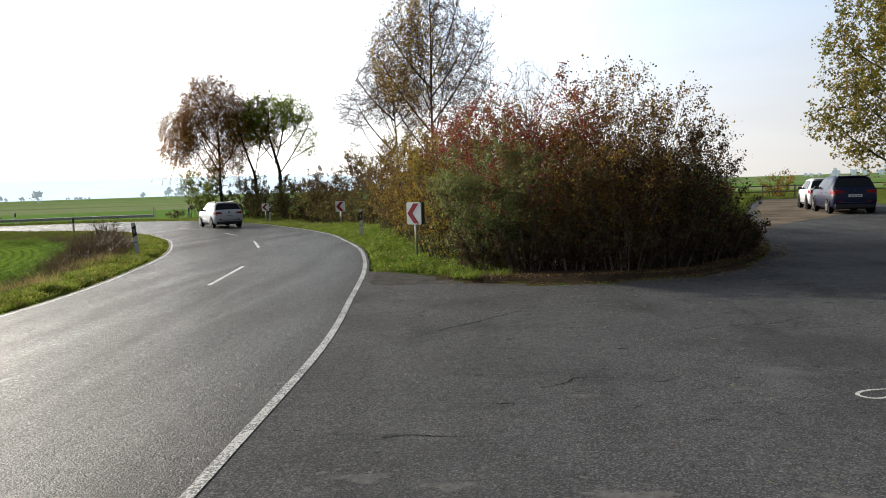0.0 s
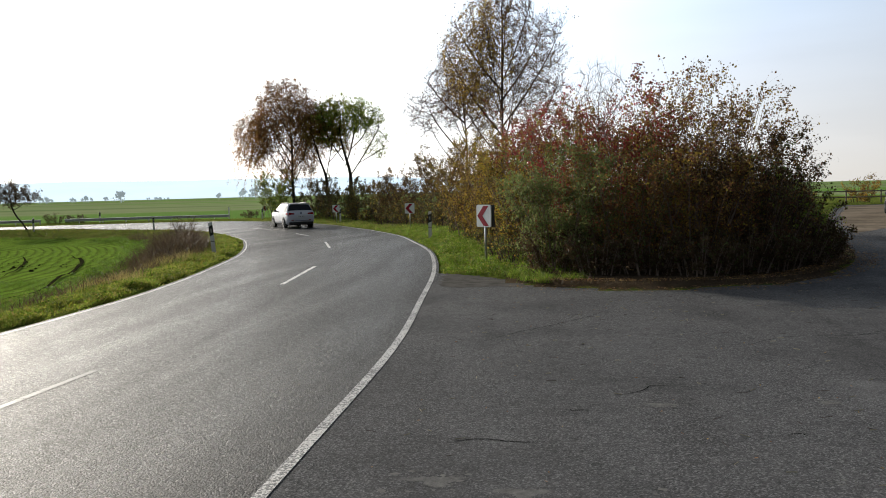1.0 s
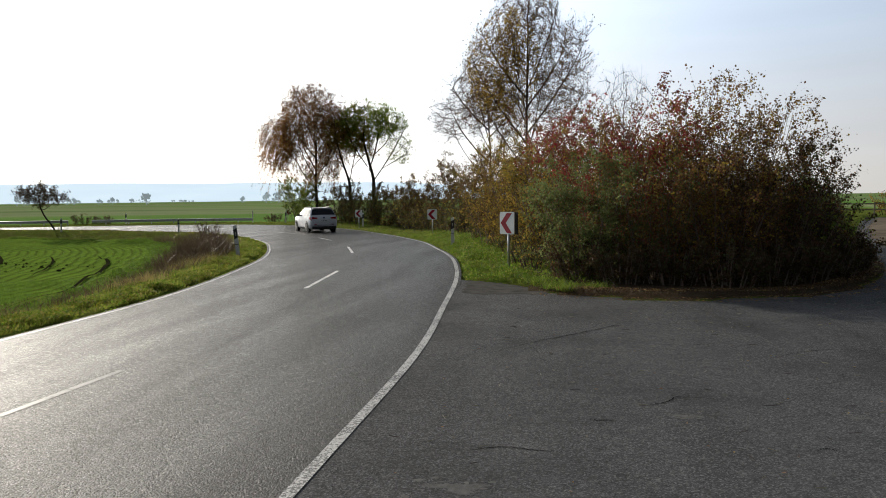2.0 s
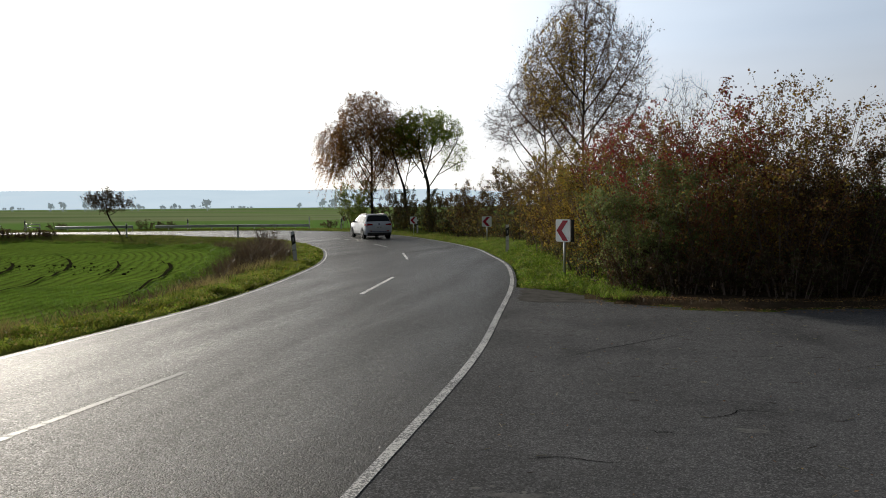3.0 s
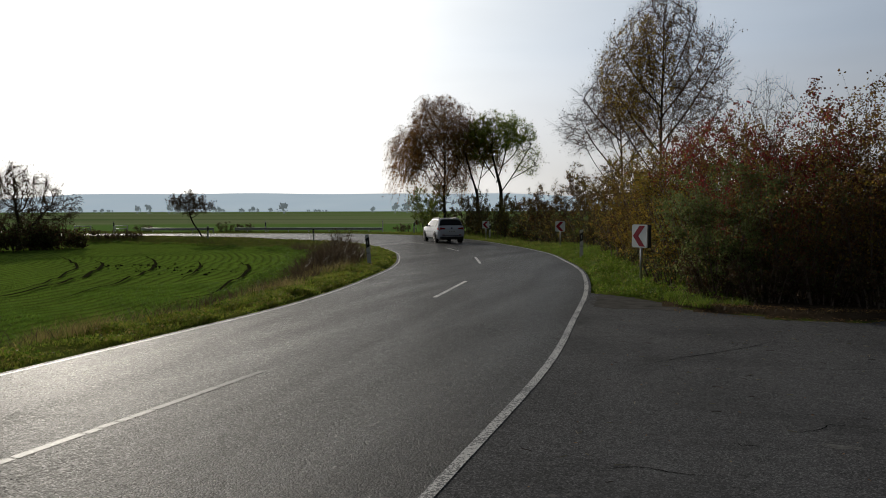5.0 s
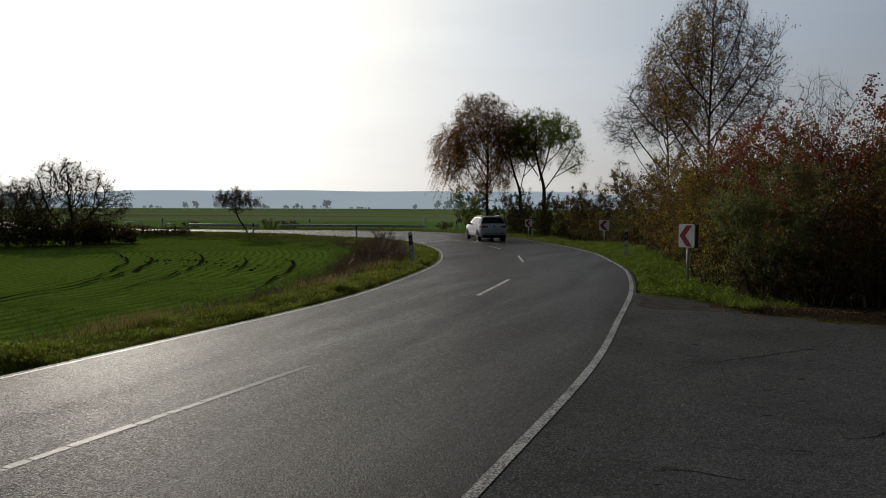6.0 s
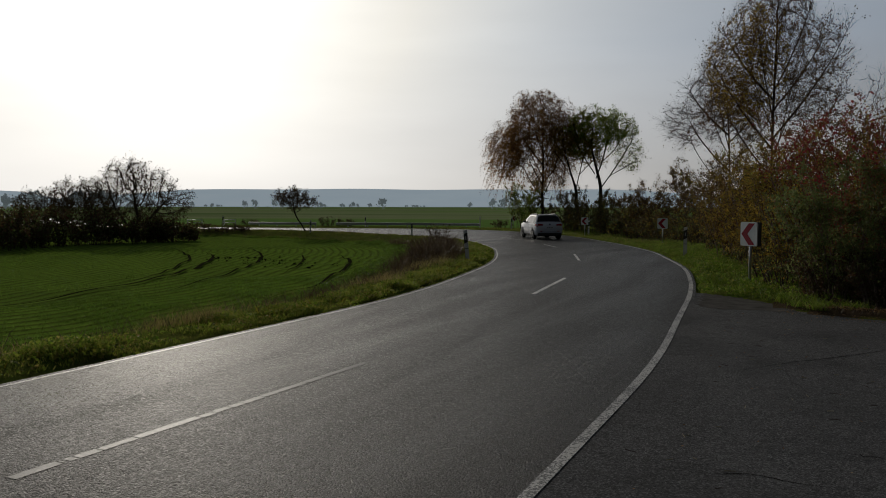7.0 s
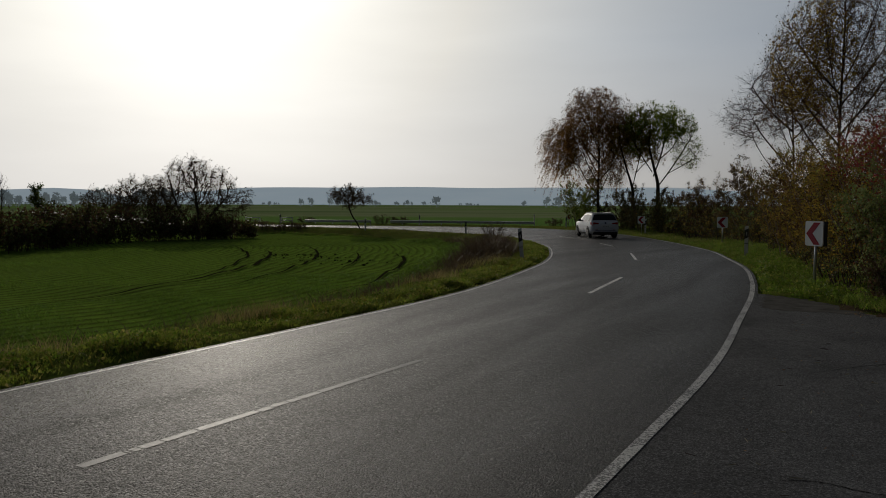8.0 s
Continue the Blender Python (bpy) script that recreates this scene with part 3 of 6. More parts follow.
for a, b in DASHES:
    a, b = np.array(a), np.array(b)
    old = a[1] < 10
    cuts = np.sort(np.r_[0, rng.random(13), 1]) if old else np.linspace(0, 1, 2)
    verts, faces = [], []
    for u0, u1 in zip(cuts[:-1], cuts[1:]):
        gap = 0.004 if old else 0.0
        c = np.array([a + (b - a) * u for u in np.linspace(u0 + gap * rng.random(), u1 - gap * rng.random(), 6)])
        n = sides_of(c)
        w = (0.036 + 0.006 * rng.random() if old else 0.044)
        off = 0.005 * rng.standard_normal() if old else 0
        k = len(verts)
        for s in (-w + off, w + off):
            q = c + n * s
            verts += [(x, y, 0.003 + dip(x, y)) for x, y in q]
        faces += [(k + i, k + i + 1, k + 7 + i, k + 6 + i) for i in range(5)]
    tagged(mesh_ob("lane_dash", verts, faces, M_PAINT_FADED if old else M_PAINT_OLD), "faded white dash of the centre line, broken into segments" if old else "worn white dash of the centre line", "road marking", group="centre line dashes", kind="structure")

# pale grit patches, cracks and a chalk mark on the lot
rng = np.random.default_rng(9)
for gx_, gy_, r in ((-0.7, 4.4, 0.15), (0.84, 6.05, 0.1), (0.78, 4.1, 0.22), (1.86, 4.0, 0.18), (2.1, 6.15, 0.08), (1.56, 4.5, 0.07), (1.93, 4.25, 0.08)):
    verts, faces = [], []
    feet = []
    for k in range(70):
        sx, sy = gx_ + r * 0.7 * rng.standard_normal(), gy_ + r * 0.4 * rng.standard_normal()
        sw, turn = 0.005 + 0.016 * rng.random() ** 2, 0.4 * rng.standard_normal()
        if any(math.hypot(sx - u, sy - w) < 2.1 * (sw + q) for u, w, q in feet):
            continue
        feet.append((sx, sy, sw))
        a = np.linspace(0, 2 * math.pi, 7, endpoint=False)
        rad = sw * (0.5 + 0.7 * rng.random(7))
        faces.append(tuple(range(len(verts), len(verts) + 7)))
        verts += [(sx + 1.7 * q * math.cos(t) * math.cos(turn) - q * math.sin(t) * math.sin(turn), sy + 1.7 * q * math.cos(t) * math.sin(turn) + q * math.sin(t) * math.cos(turn), -0.0022) for q, t in zip(rad, a)]
    tagged(mesh_ob("grit_patch", verts, faces, M_GRIT), "pale smears of grit trodden into the asphalt", "patch", group="grit patches", kind="structure")
for pts in ([(0.51, 6.32), (0.74, 6.45), (0.86, 6.65), (1.17, 6.6)], [(0.1, 5.89), (0.2, 5.92), (0.29, 5.89)], [(-0.79, 5.04), (-0.5, 5.16), (0.04, 5.17)], [(-0.9, 8.3), (-0.4, 9.07), (0.08, 9.62), (0.56, 10.32), (0.87, 10.86)], [(1.55, 5.34), (1.67, 5.4), (1.79, 5.37)],
            [(1.9, 8.2), (2.6, 8.8), (3.4, 8.9), (4.2, 9.6)], [(0.6, 9.2), (1.3, 9.0), (2.0, 9.4)]):
    q = spline(pts, 40)
    q += 0.012 * rng.standard_normal(q.shape).cumsum(axis=0) * 0.5
    n = sides_of(q)
    w = (0.003 + 0.006 * rng.random(40))[:, None] * np.sin(np.linspace(0.15, 3.0, 40))[:, None]
    tagged(strip("crack", q - n * w, q + n * w, -0.001, -0.001, M_CRACK), "thin dark crack in the asphalt", "crack", group="cracks", kind="structure")
q = spline([(3.4, 6.02), (3.2, 6.05), (3.02, 6.02), (2.92, 5.95), (2.9, 5.87), (2.98, 5.8), (3.12, 5.84), (3.3, 5.9)], 40)
n = sides_of(q)
tagged(strip("chalk_mark", q - n * 0.016, q + n * 0.016, -0.001, -0.001, M_PAINT_OLD), "curved white chalk mark on the asphalt", "mark", kind="structure")
a = np.linspace(0, 2 * math.pi, 40, endpoint=False)
APRON = [(-2.0, 15.6), (-1.95, 14.6), (-1.83, 13.6), (-1.4, 13.38), (-1.0, 13.5), (-0.5, 13.45), (-0.3, 13.6), (-0.55, 14.1), (-0.75, 14.5), (-1.15, 15.0), (-1.5, 15.3)]
rim = spline(APRON + APRON[:1], 70)[:-1]
heart = np.array([-1.25, 14.25])
rim = heart + (rim - heart) * (1 + 0.07 * rng.standard_normal((69, 1)))
tagged(mesh_ob("dirt_apron", [(*heart, -0.001)] + [(x, y, -0.001) for x, y in rim], [(0, k + 1, (k + 1) % 69 + 1) for k in range(69)], M_DIRT), "bare trodden dirt where the lay-by meets the verge", "dirt", kind="structure")

# dust over the far end of the lay-by
k = np.flatnonzero((lot_line[:, 1] > 26) & (lot_line[:, 1] < 55))
edge_in = lot_line[k] + np.column_stack([0.5 + 0.3 * rng.random(len(k)), np.zeros(len(k))])
edge_out = np.column_stack([np.minimum(edge_in[:, 0] + 0.7 * (edge_in[:, 1] - 25.5) ** 0.9, 17.9 + 0.33 * np.maximum(0, edge_in[:, 1] - 33)) + 0.3 * rng.random(len(k)), edge_in[:, 1] + 1.0])
tagged(strip("dusty_ground", edge_in, edge_out, -0.001, -0.001, M_DUST), "pale dusty stretch at the far end of the lay-by", "dirt", kind="structure")

# bare worn spots on the lot and faint tar smears on the road
for wx, wy, wr in ((0.8, 4.05, 0.2), (1.86, 4.0, 0.11), (-0.7, 4.4, 0.15), (2.15, 4.35, 0.06), (0.84, 6.05, 0.1), (2.1, 6.15, 0.07), (-0.18, 4.25, 0.12)):
    a = np.linspace(0, 2 * math.pi, 90, endpoint=False)
    rad = wr * (0.55 + 0.25 * np.sin(a * 3 + wx) + 0.5 * rng.random(90))
    v = [(wx, wy, -0.003)] + [(wx + 1.3 * r * math.cos(t), wy + 0.6 * r * math.sin(t), -0.003) for r, t in zip(rad, a)]
    tagged(mesh_ob("worn_spot", v, [(0, k + 1, (k + 1) % 90 + 1) for k in range(90)], M_WORN), "pale worn spot in the lay-by's asphalt", "patch", group="worn spots", kind="structure")
for pts in ([(-5.91, 3.69), (-5.45, 3.95)], [(-5.41, 4.17), (-5.09, 4.42)], [(-5.6, 4.6), (-5.28, 4.88), (-4.99, 5.26)]):
    q = spline(pts, 60)
    n = sides_of(q)
    w = (0.004 + 0.02 * rng.random(60) ** 2)[:, None] * np.sin(np.linspace(0.1, 3.04, 60))[:, None]
    q = q + n * (0.006 * rng.standard_normal(60))[:, None]
    tagged(strip("tar_smear", q - n * w, q + n * w, 0.0025, 0.0025, M_TAR), "faint dark smear along the asphalt", "mark", group="tar smears", kind="structure")

# ruts in the crop
rng = np.random.default_rng(5)
RUTS = [([(-14.7, 8.2), (-15.8, 10.4), (-16.5, 12.9), (-17.3, 15.6), (-18.9, 18.9), (-21.5, 23.0), (-24.8, 27.3), (-27.0, 29.8), (-31.7, 34.3)], 0.15),
        ([(-16.8, 13.4), (-17.8, 16.0), (-18.8, 18.0), (-21.8, 22.0), (-25.3, 26.4), (-28.6, 29.8), (-33.8, 34.4), (-37.6, 36.9)], 0.12),
        ([(-14.9, 13.8), (-15.8, 16.2), (-17.4, 19.6), (-18.8, 22.2), (-22.1, 27.3), (-25.3, 31.5), (-29.3, 35.9), (-32.5, 38.6)], 0.13),
        ([(-15.9, 20.8), (-16.8, 22.4), (-18.7, 25.7), (-21.8, 30.2), (-24.3, 33.2)], 0.1),
        ([(-11.6, 14.4), (-12.4, 17.4), (-13.4, 19.7), (-15.5, 23.9), (-17.7, 27.8), (-19.2, 29.9), (-22.4, 34.1)], 0.14)]
for k, (pts, wide) in enumerate(RUTS):
    c = spline(pts, 420)
    n = sides_of(c)
    u = np.linspace(0, 1, 420)
    fade = np.clip(u * 6, 0.25, 1) * np.clip((1 - u) * 3.5, 0.2, 1) * (0.55 + 0.45 * np.exp(-(((u - 0.6) / 0.3) ** 2)))
    rough = np.convolve(rng.random(434), np.ones(15) / 15, "valid")
    w = 0.55 * wide * (0.5 + 1.0 * rough) * fade
    zz = land(c[:, 0], c[:, 1])[0] + 0.06
    tagged(strip("tyre_track", c - n * w[:, None], c + n * w[:, None], zz, zz, M_RUT), "dark muddy tyre track curving through the crop", "tyre track", group="tyre tracks", kind="structure")

# clods of earth thrown out across the rows
q = spline([(-26.1, 29.6), (-22.5, 27.7), (-20.1, 26.4), (-17.3, 25.0)], 90) + rng.standard_normal((90, 2)) * np.array([0.9, 0.9])
bm = bmesh.new()
for (cx, cy), zz in zip(q, land(q[:, 0], q[:, 1])[0]):
    r = 0.02 + 0.05 * rng.random() ** 2
    bmesh.ops.create_icosphere(bm, subdivisions=1, radius=r, matrix=pose(cx, cy, zz + 0.03, 0, 0, 360 * rng.random()) @ Matrix.Diagonal((1.3, 0.9, 0.7, 1)))
for v in bm.verts:
    v.co += Vector(rng.standard_normal(3)) * 0.01
tagged(part("earth_clods", bm, M_RUT, None), "dark clods of earth scattered over the crop", "clods", kind="stuff")

# ---- plants ----


def tubes(P, R, sides):
    """Tapered tubes along polylines P (count, rings, 3) of radius R (count, rings)."""
    c, k, _ = P.shape
    T = np.gradient(P, axis=1)
    T /= np.linalg.norm(T, axis=2, keepdims=True) + 1e-9
    ref = np.where(np.abs(T[..., 2:3]) > 0.9, np.array([1.0, 0, 0]), np.array([0, 0, 1.0]))
    U = np.cross(T, ref)
    U /= np.linalg.norm(U, axis=2, keepdims=True) + 1e-9
    V = np.cross(T, U)
    a = np.arange(sides) * 2 * math.pi / sides
    v = P[:, :, None] + R[:, :, None, None] * (U[:, :, None] * np.cos(a)[:, None] + V[:, :, None] * np.sin(a)[:, None])
    base = (np.arange(c)[:, None, None] * k + np.arange(k - 1)[None, :, None]) * sides
    i, j = np.arange(sides)[None, None], (np.arange(sides) + 1)[None, None] % sides
    f = np.stack([base + i, base + j, base + sides + j, base + sides + i], axis=-1)
    return v.reshape(-1, 3), f.reshape(-1, 4)


def join(pieces):
    v, f, n = [], [], 0
    for a, b in pieces:
        v.append(a)
        f.append(b + n)
        n += len(a)
    return np.vstack(v), np.vstack(f)


def sprout(rng, P, R, n, t0, t1, angle, length, shrink, bend, rings, thick, jitter=0.12, up=0.0):
    """A next order of branches on the branches P."""
    c, k, _ = P.shape
    par = np.repeat(np.arange(c), n)
    N = len(par)
    t = t0 + (t1 - t0) * rng.random(N)
    s = t * (k - 1)
    i = np.minimum(s.astype(int), k - 2)
    fr = (s - i)[:, None]
    at = P[par, i] * (1 - fr) + P[par, i + 1] * fr
    rad = R[par, i] * (1 - fr[:, 0]) + R[par, i + 1] * fr[:, 0]
    T = P[par, i + 1] - P[par, i]
    T /= np.linalg.norm(T, axis=1, keepdims=True) + 1e-9
    rnd = rng.standard_normal((N, 3))
    rnd -= (rnd * T).sum(1, keepdims=True) * T
    rnd /= np.linalg.norm(rnd, axis=1, keepdims=True) + 1e-9
    ang = np.radians(angle * (0.65 + 0.7 * rng.random(N)))[:, None]
    D = T * np.cos(ang) + rnd * np.sin(ang)
    D[:, 2] += up
    D /= np.linalg.norm(D, axis=1, keepdims=True)
    L = length * (0.55 + 0.75 * rng.random(N)) * (1 - shrink * t)
    u = np.linspace(0, 1, rings)
    Q = at[:, None] + D[:, None] * (L[:, None] * u)[..., None]
    Q[..., 2] += bend * L[:, None] * u**2
    Q[:, 1:] += jitter * L[:, None, None] / rings * np.cumsum(rng.standard_normal((N, rings - 1, 3)), axis=1)
    r = np.minimum(rad * 0.75, thick * (0.6 + 0.6 * rng.random(N)))
    return Q, r[:, None] * np.linspace(1, 0.35, rings)


def leaf_quads(rng, C, size, droop=0.0):
    N = len(C)
    D = rng.standard_normal((N, 3))
    D[:, 2] -= droop
    D /= np.linalg.norm(D, axis=1, keepdims=True)
    S = np.cross(D, rng.standard_normal((N, 3)))
    S /= np.linalg.norm(S, axis=1, keepdims=True) + 1e-9
    L = (size * (0.6 + 0.8 * rng.random(N)))[:, None]
    up = np.cross(D, S) * L * 0.12
    v = np.stack([C - D * L * 0.5, C + S * L * 0.34 + up, C + D * L * 0.5, C - S * L * 0.34 + up], axis=1)
    return v.reshape(-1, 3), np.arange(4 * N).reshape(N, 4)


def along(rng, P, n, lo=0.2):
    """n random places on the polylines P."""
    c, k, _ = P.shape
    j = rng.integers(0, c, n)
    s = (lo + (1 - lo) * rng.random(n)) * (k - 1)
    i = np.minimum(s.astype(int), k - 2)
    f = (s - i)[:, None]
    return P[j, i] * (1 - f) + P[j, i + 1] * f


def tree(name, seed, place, height, label, stems, orders, leaves, bark_mat=None, group="", twig=None):
    """stems: (count, spread at foot, lean, foot radius). orders: arguments of sprout. leaves: (material, number, size, which orders, test)."""
    rng = np.random.default_rng(seed)
    # place's third number enlarges trees moved outward along the camera's line of sight
    x, y, view_scale = (*place, 1.0)[:3]
    z = float(land(x, y)[0][0]) - 0.05
    th = thing(name, label, "tree" if "tree" in name else "shrub", pose(x, y, z) @ Matrix.Scale(view_scale, 4), group)
    count, foot, lean, rad = stems
    a = rng.random(count) * 2 * math.pi
    rr = np.sqrt(rng.random(count)) * foot
    rings = 7
    u = np.linspace(0, 1, rings)
    H = height * (0.72 + 0.28 * rng.random(count)) * (1 - 0.25 * (rr / max(foot, 0.01)) ** 2 * (count > 3))
    off = lean * (0.4 + 0.8 * rng.random(count)) * H
    if count > 12:                                # shrubs: the outer stems are shorter and arch outwards
        q = rr / foot
        H = height * (0.9 + 0.1 * rng.random(count)) * (1 - 0.34 * q**2)
        off = lean * (0.25 + 1.1 * q) * H
    P = np.zeros((count, rings, 3))
    P[..., 0] = (np.cos(a) * rr)[:, None] + (np.cos(a) * off)[:, None] * u**1.3
    P[..., 1] = (np.sin(a) * rr)[:, None] + (np.sin(a) * off)[:, None] * u**1.3
    P[..., 2] = H[:, None] * u * 0.97
    P[:, 1:, :2] += 0.03 * H[:, None, None] / rings * np.cumsum(rng.standard_normal((count, rings - 1, 2)), axis=1) * 2
    R = rad * (0.7 + 0.5 * rng.random(count))[:, None] * np.linspace(1, 0.12, rings) ** 0.9
    R[:, 0] *= 1.25
    levels = [(P, R)]
    pieces = [tubes(P, R, 8 if count < 6 else 5)]
    limbs = []
    for k, o in enumerate(orders):
        src = levels[-1] if o[0] is None else levels[o[0]]
        P2, R2 = sprout(rng, *src, *o[1:])
        levels.append((P2, R2))
        limbs.append(tubes(P2, R2, 4 if k == 0 and count < 6 else 3))
    v, f = join(pieces)
    many = "stuff" if count >= 6 else ""
    tagged(mesh_ob("trunk", v, f, bark_mat or M_BARK, th, smooth=True), kind=many)
    v, f = join(limbs)
    tagged(mesh_ob("crown", v, f, twig or (M_TWIG if bark_mat is None else bark_mat), th), kind=many)
    for mat, n, size, which, lo, *where in leaves:
        C = np.vstack([along(rng, levels[w][0], n // len(which), lo) for w in which])
        C += rng.standard_normal(C.shape) * size * 0.7
        C = C[C[:, 2] > 0.03]
        if where:
            C = C[where[0](C)]
        v, f = leaf_quads(rng, C, size, 0.5)
        tagged(mesh_ob("foliage", v, f, mat, th), kind="stuff")
    return th


def skeleton(rng, stems, blobs, step, kill, up, wander=0.25):
    """Branches that grow from the stems towards points spread through the crown, each step to the points that it is nearest to."""
    pos, par = [], []
    for line in stems:
        c = spline(line, max(3, int(np.linalg.norm(np.diff(np.array(line), axis=0), axis=1).sum() / step) + 1))
        for k, p in enumerate(c):
            par.append(len(pos) - 1 if k else -1)
            pos.append(p)
    pos = [np.array(p, float) for p in pos]
    A = []
    for cx, cy, cz, rx, ry, rz, n in blobs:
        d = rng.standard_normal((n, 3))
        d /= np.linalg.norm(d, axis=1, keepdims=True)
        A.append(np.array([cx, cy, cz]) + d * (rng.random(n) ** (1 / 2.2))[:, None] * np.array([rx, ry, rz]))
    A = np.vstack(A)
    best, who = np.full(len(A), 1e9), np.zeros(len(A), int)

    def see(first, best, who):
        Q = np.array(pos[first:])
        for a in range(0, len(Q), 200):
            d = np.linalg.norm(A[:, None] - Q[None, a : a + 200], axis=2)
            k = d.argmin(1)
            m = d[np.arange(len(A)), k]
            near = m < best
            best, who = np.where(near, m, best), np.where(near, k + a + first, who)
        return best, who

    best, who = see(0, best, who)
    born = {}
    for _ in range(160):
        keep = best > kill
        A, best, who = A[keep], best[keep], who[keep]
        if not len(A):
            break
        ids, inv = np.unique(who, return_inverse=True)
        pull = A - np.array(pos)[who]
        pull /= np.linalg.norm(pull, axis=1, keepdims=True) + 1e-9
        D = np.zeros((len(ids), 3))
        np.add.at(D, inv, pull)
        D /= np.linalg.norm(D, axis=1, keepdims=True) + 1e-9
        D += wander * rng.standard_normal(D.shape) + np.array([0, 0, up])
        D /= np.linalg.norm(D, axis=1, keepdims=True)
        first = len(pos)
        for i, d in zip(ids, D):
            p = pos[i] + step * d
            old = born.setdefault(int(i), [])
            if len(old) >= 3 or any(np.linalg.norm(p - q) < 0.45 * step for q in old):
                continue
            old.append(p)
            pos.append(p)
            par.append(int(i))
        if len(pos) == first:
            stuck = np.isin(who, ids)
            A, best, who = A[~stuck], best[~stuck], who[~stuck]
            continue
        best, who = see(first, best, who)
    return np.array(pos), np.array(par)


def crown_tree(name, seed, place, label, stems, blobs, twigs, leaves, step=0.3, kill=0.45, up=0.15, tip=0.006, power=2.3, bark_mat=None, twig_mat=None, group="", wander=0.25, stout=1.0):
    """A tree whose crown fills the given ellipsoids, set to fit the camera's view (x to its right as the camera sees
    it, y away, z up; with the number of shoots in each).
    twigs: arguments of sprout on the outer shoots. leaves: (material, number, size, order of twigs, test)."""
    rng = np.random.default_rng(seed)
    x, y = place
    th = thing(name, label, "tree", pose(x, y, float(land(x, y)[0][0]) - 0.05, 0, 0, math.degrees(math.atan2(-x, y))), group)
    pos, par = skeleton(rng, stems, blobs, step, kill, up, wander)
    weight = np.zeros(len(pos))
    kids = np.bincount(par[par >= 0], minlength=len(pos))
    weight[kids == 0] = tip**power
    for i in range(len(pos) - 1, -1, -1):
        if par[i] >= 0:
            weight[par[i]] += weight[i]
    rad = weight ** (1 / power)
    first = int(np.argmax(par[1:] < 0)) + 1 if (par[1:] < 0).any() else 1   # the nodes of the trunk itself
    rad[:first] *= 1 + (stout - 1) * np.linspace(1, 0, first) ** 1.3
    e = np.flatnonzero(par >= 0)
    P = np.stack([pos[par[e]], pos[e]], axis=1)
    R = np.stack([np.minimum(rad[par[e]], 1.3 * rad[e]), rad[e]], axis=1)
    P[:, 1] += (P[:, 1] - P[:, 0]) * 0.06
    thick = rad[e] > 0.032
    if thick.any():
        mesh_ob("trunk", *tubes(P[thick], R[thick], 8), bark_mat or M_BARK_DARK, th, smooth=True)
    levels = [(P[~thick], R[~thick])]
    limbs = [tubes(*levels[0], 4)]
    outer = rad[e] < 2.6 * tip
    src = (P[outer], R[outer])
    for k, o in enumerate(twigs):
        src = sprout(rng, *(src if o[0] is None else levels[o[0]]), *o[1:])
        levels.append(src)
        limbs.append(tubes(*src, 3))
    mesh_ob("crown", *join(limbs), twig_mat or M_BARK_DARK, th)
    for mat, n, size, which, *where in leaves:
        C = along(rng, levels[which][0], n, 0.15)
        C += rng.standard_normal(C.shape) * size * 0.6
        if where:
            C = C[where[0](C)]
        tagged(mesh_ob("foliage", *leaf_quads(rng, C, size, 0.6), mat, th), kind="stuff")
    return th


def shrub(seed, x, y, h, r, mats, n, label, twigs=None, size=0.06, group="shrubs on the island", stems=34):
    far = math.hypot(x, y) > 37
    twigs = twigs or ((4, 2) if far or h < 2 else (8, 4))
    per = [(m, int(n * s * (0.95 if far else 2.1 if h > 2 else 1.2)), size * (1.15 if far else 0.9), (1, 2), 0.12) for m, s in mats]
    return tree("shrub", seed, (x, y), h, label, (stems, r * 0.5, 0.34, 0.016),
                [(None, twigs[0], 0.06, 1.0, 48, h * 0.22, 0.4, 0.03, 3, 0.006, 0.2, 0.16), (None, twigs[1], 0.2, 1.0, 46, h * 0.1, 0.3, -0.1, 2, 0.003, 0.2, 0.0)],
                per, M_STEM if group == "shrubs on the island" else M_TWIG, group, twig=M_TWIG)


B, RD, G, Y, DK, GR = M_BROWNLEAF, M_REDLEAF, M_GREENLEAF, M_OLIVELEAF, M_SHADELEAF, M_MUTED
# the island in front: brown and red shrubs, a grey-green one before them, yellow ones behind
shrub(11, 0.37, 15.67, 2.58, 1.0, [(M_SAGE, 0.9), (B, 0.1)], 8000, "grey-green leafy shrub at the island's edge", size=0.05)
shrub(12, 1.25, 17.77, 4.12, 1.6, [(RD, 0.6), (B, 0.4)], 9500, "tall shrub with red and brown autumn leaves")
shrub(13, 2.51, 17.97, 4.58, 1.6, [(B, 0.75), (Y, 0.25)], 5200, "tall shrub with sparse brown autumn leaves")
shrub(14, 3.66, 17.56, 4.12, 1.4, [(B, 0.65), (Y, 0.2), (DK, 0.15)], 5000, "tall shrub with sparse brown autumn leaves")
shrub(15, 4.49, 17.66, 3.2, 1.2, [(DK, 0.7), (B, 0.3)], 4600, "dark brown shrub with hanging leaves")
shrub(16, 4.9, 18.2, 2.7, 0.8, [(DK, 0.5), (GR, 0.5)], 3600, "dark shrub thinning out at the island's corner")
shrub(17, 5.3, 17.9, 1.6, 0.7, [(G, 0.5), (GR, 0.5)], 2600, "low dark green shrub at the island's corner")
shrub(18, 1.57, 15.67, 2.47, 1.2, [(B, 0.6), (GR, 0.4)], 4000, "brown shrub with leaves down to the ground")
shrub(19, 2.82, 15.47, 2.47, 1.2, [(B, 0.7), (Y, 0.2), (DK, 0.1)], 4000, "brown shrub with leaves down to the ground")
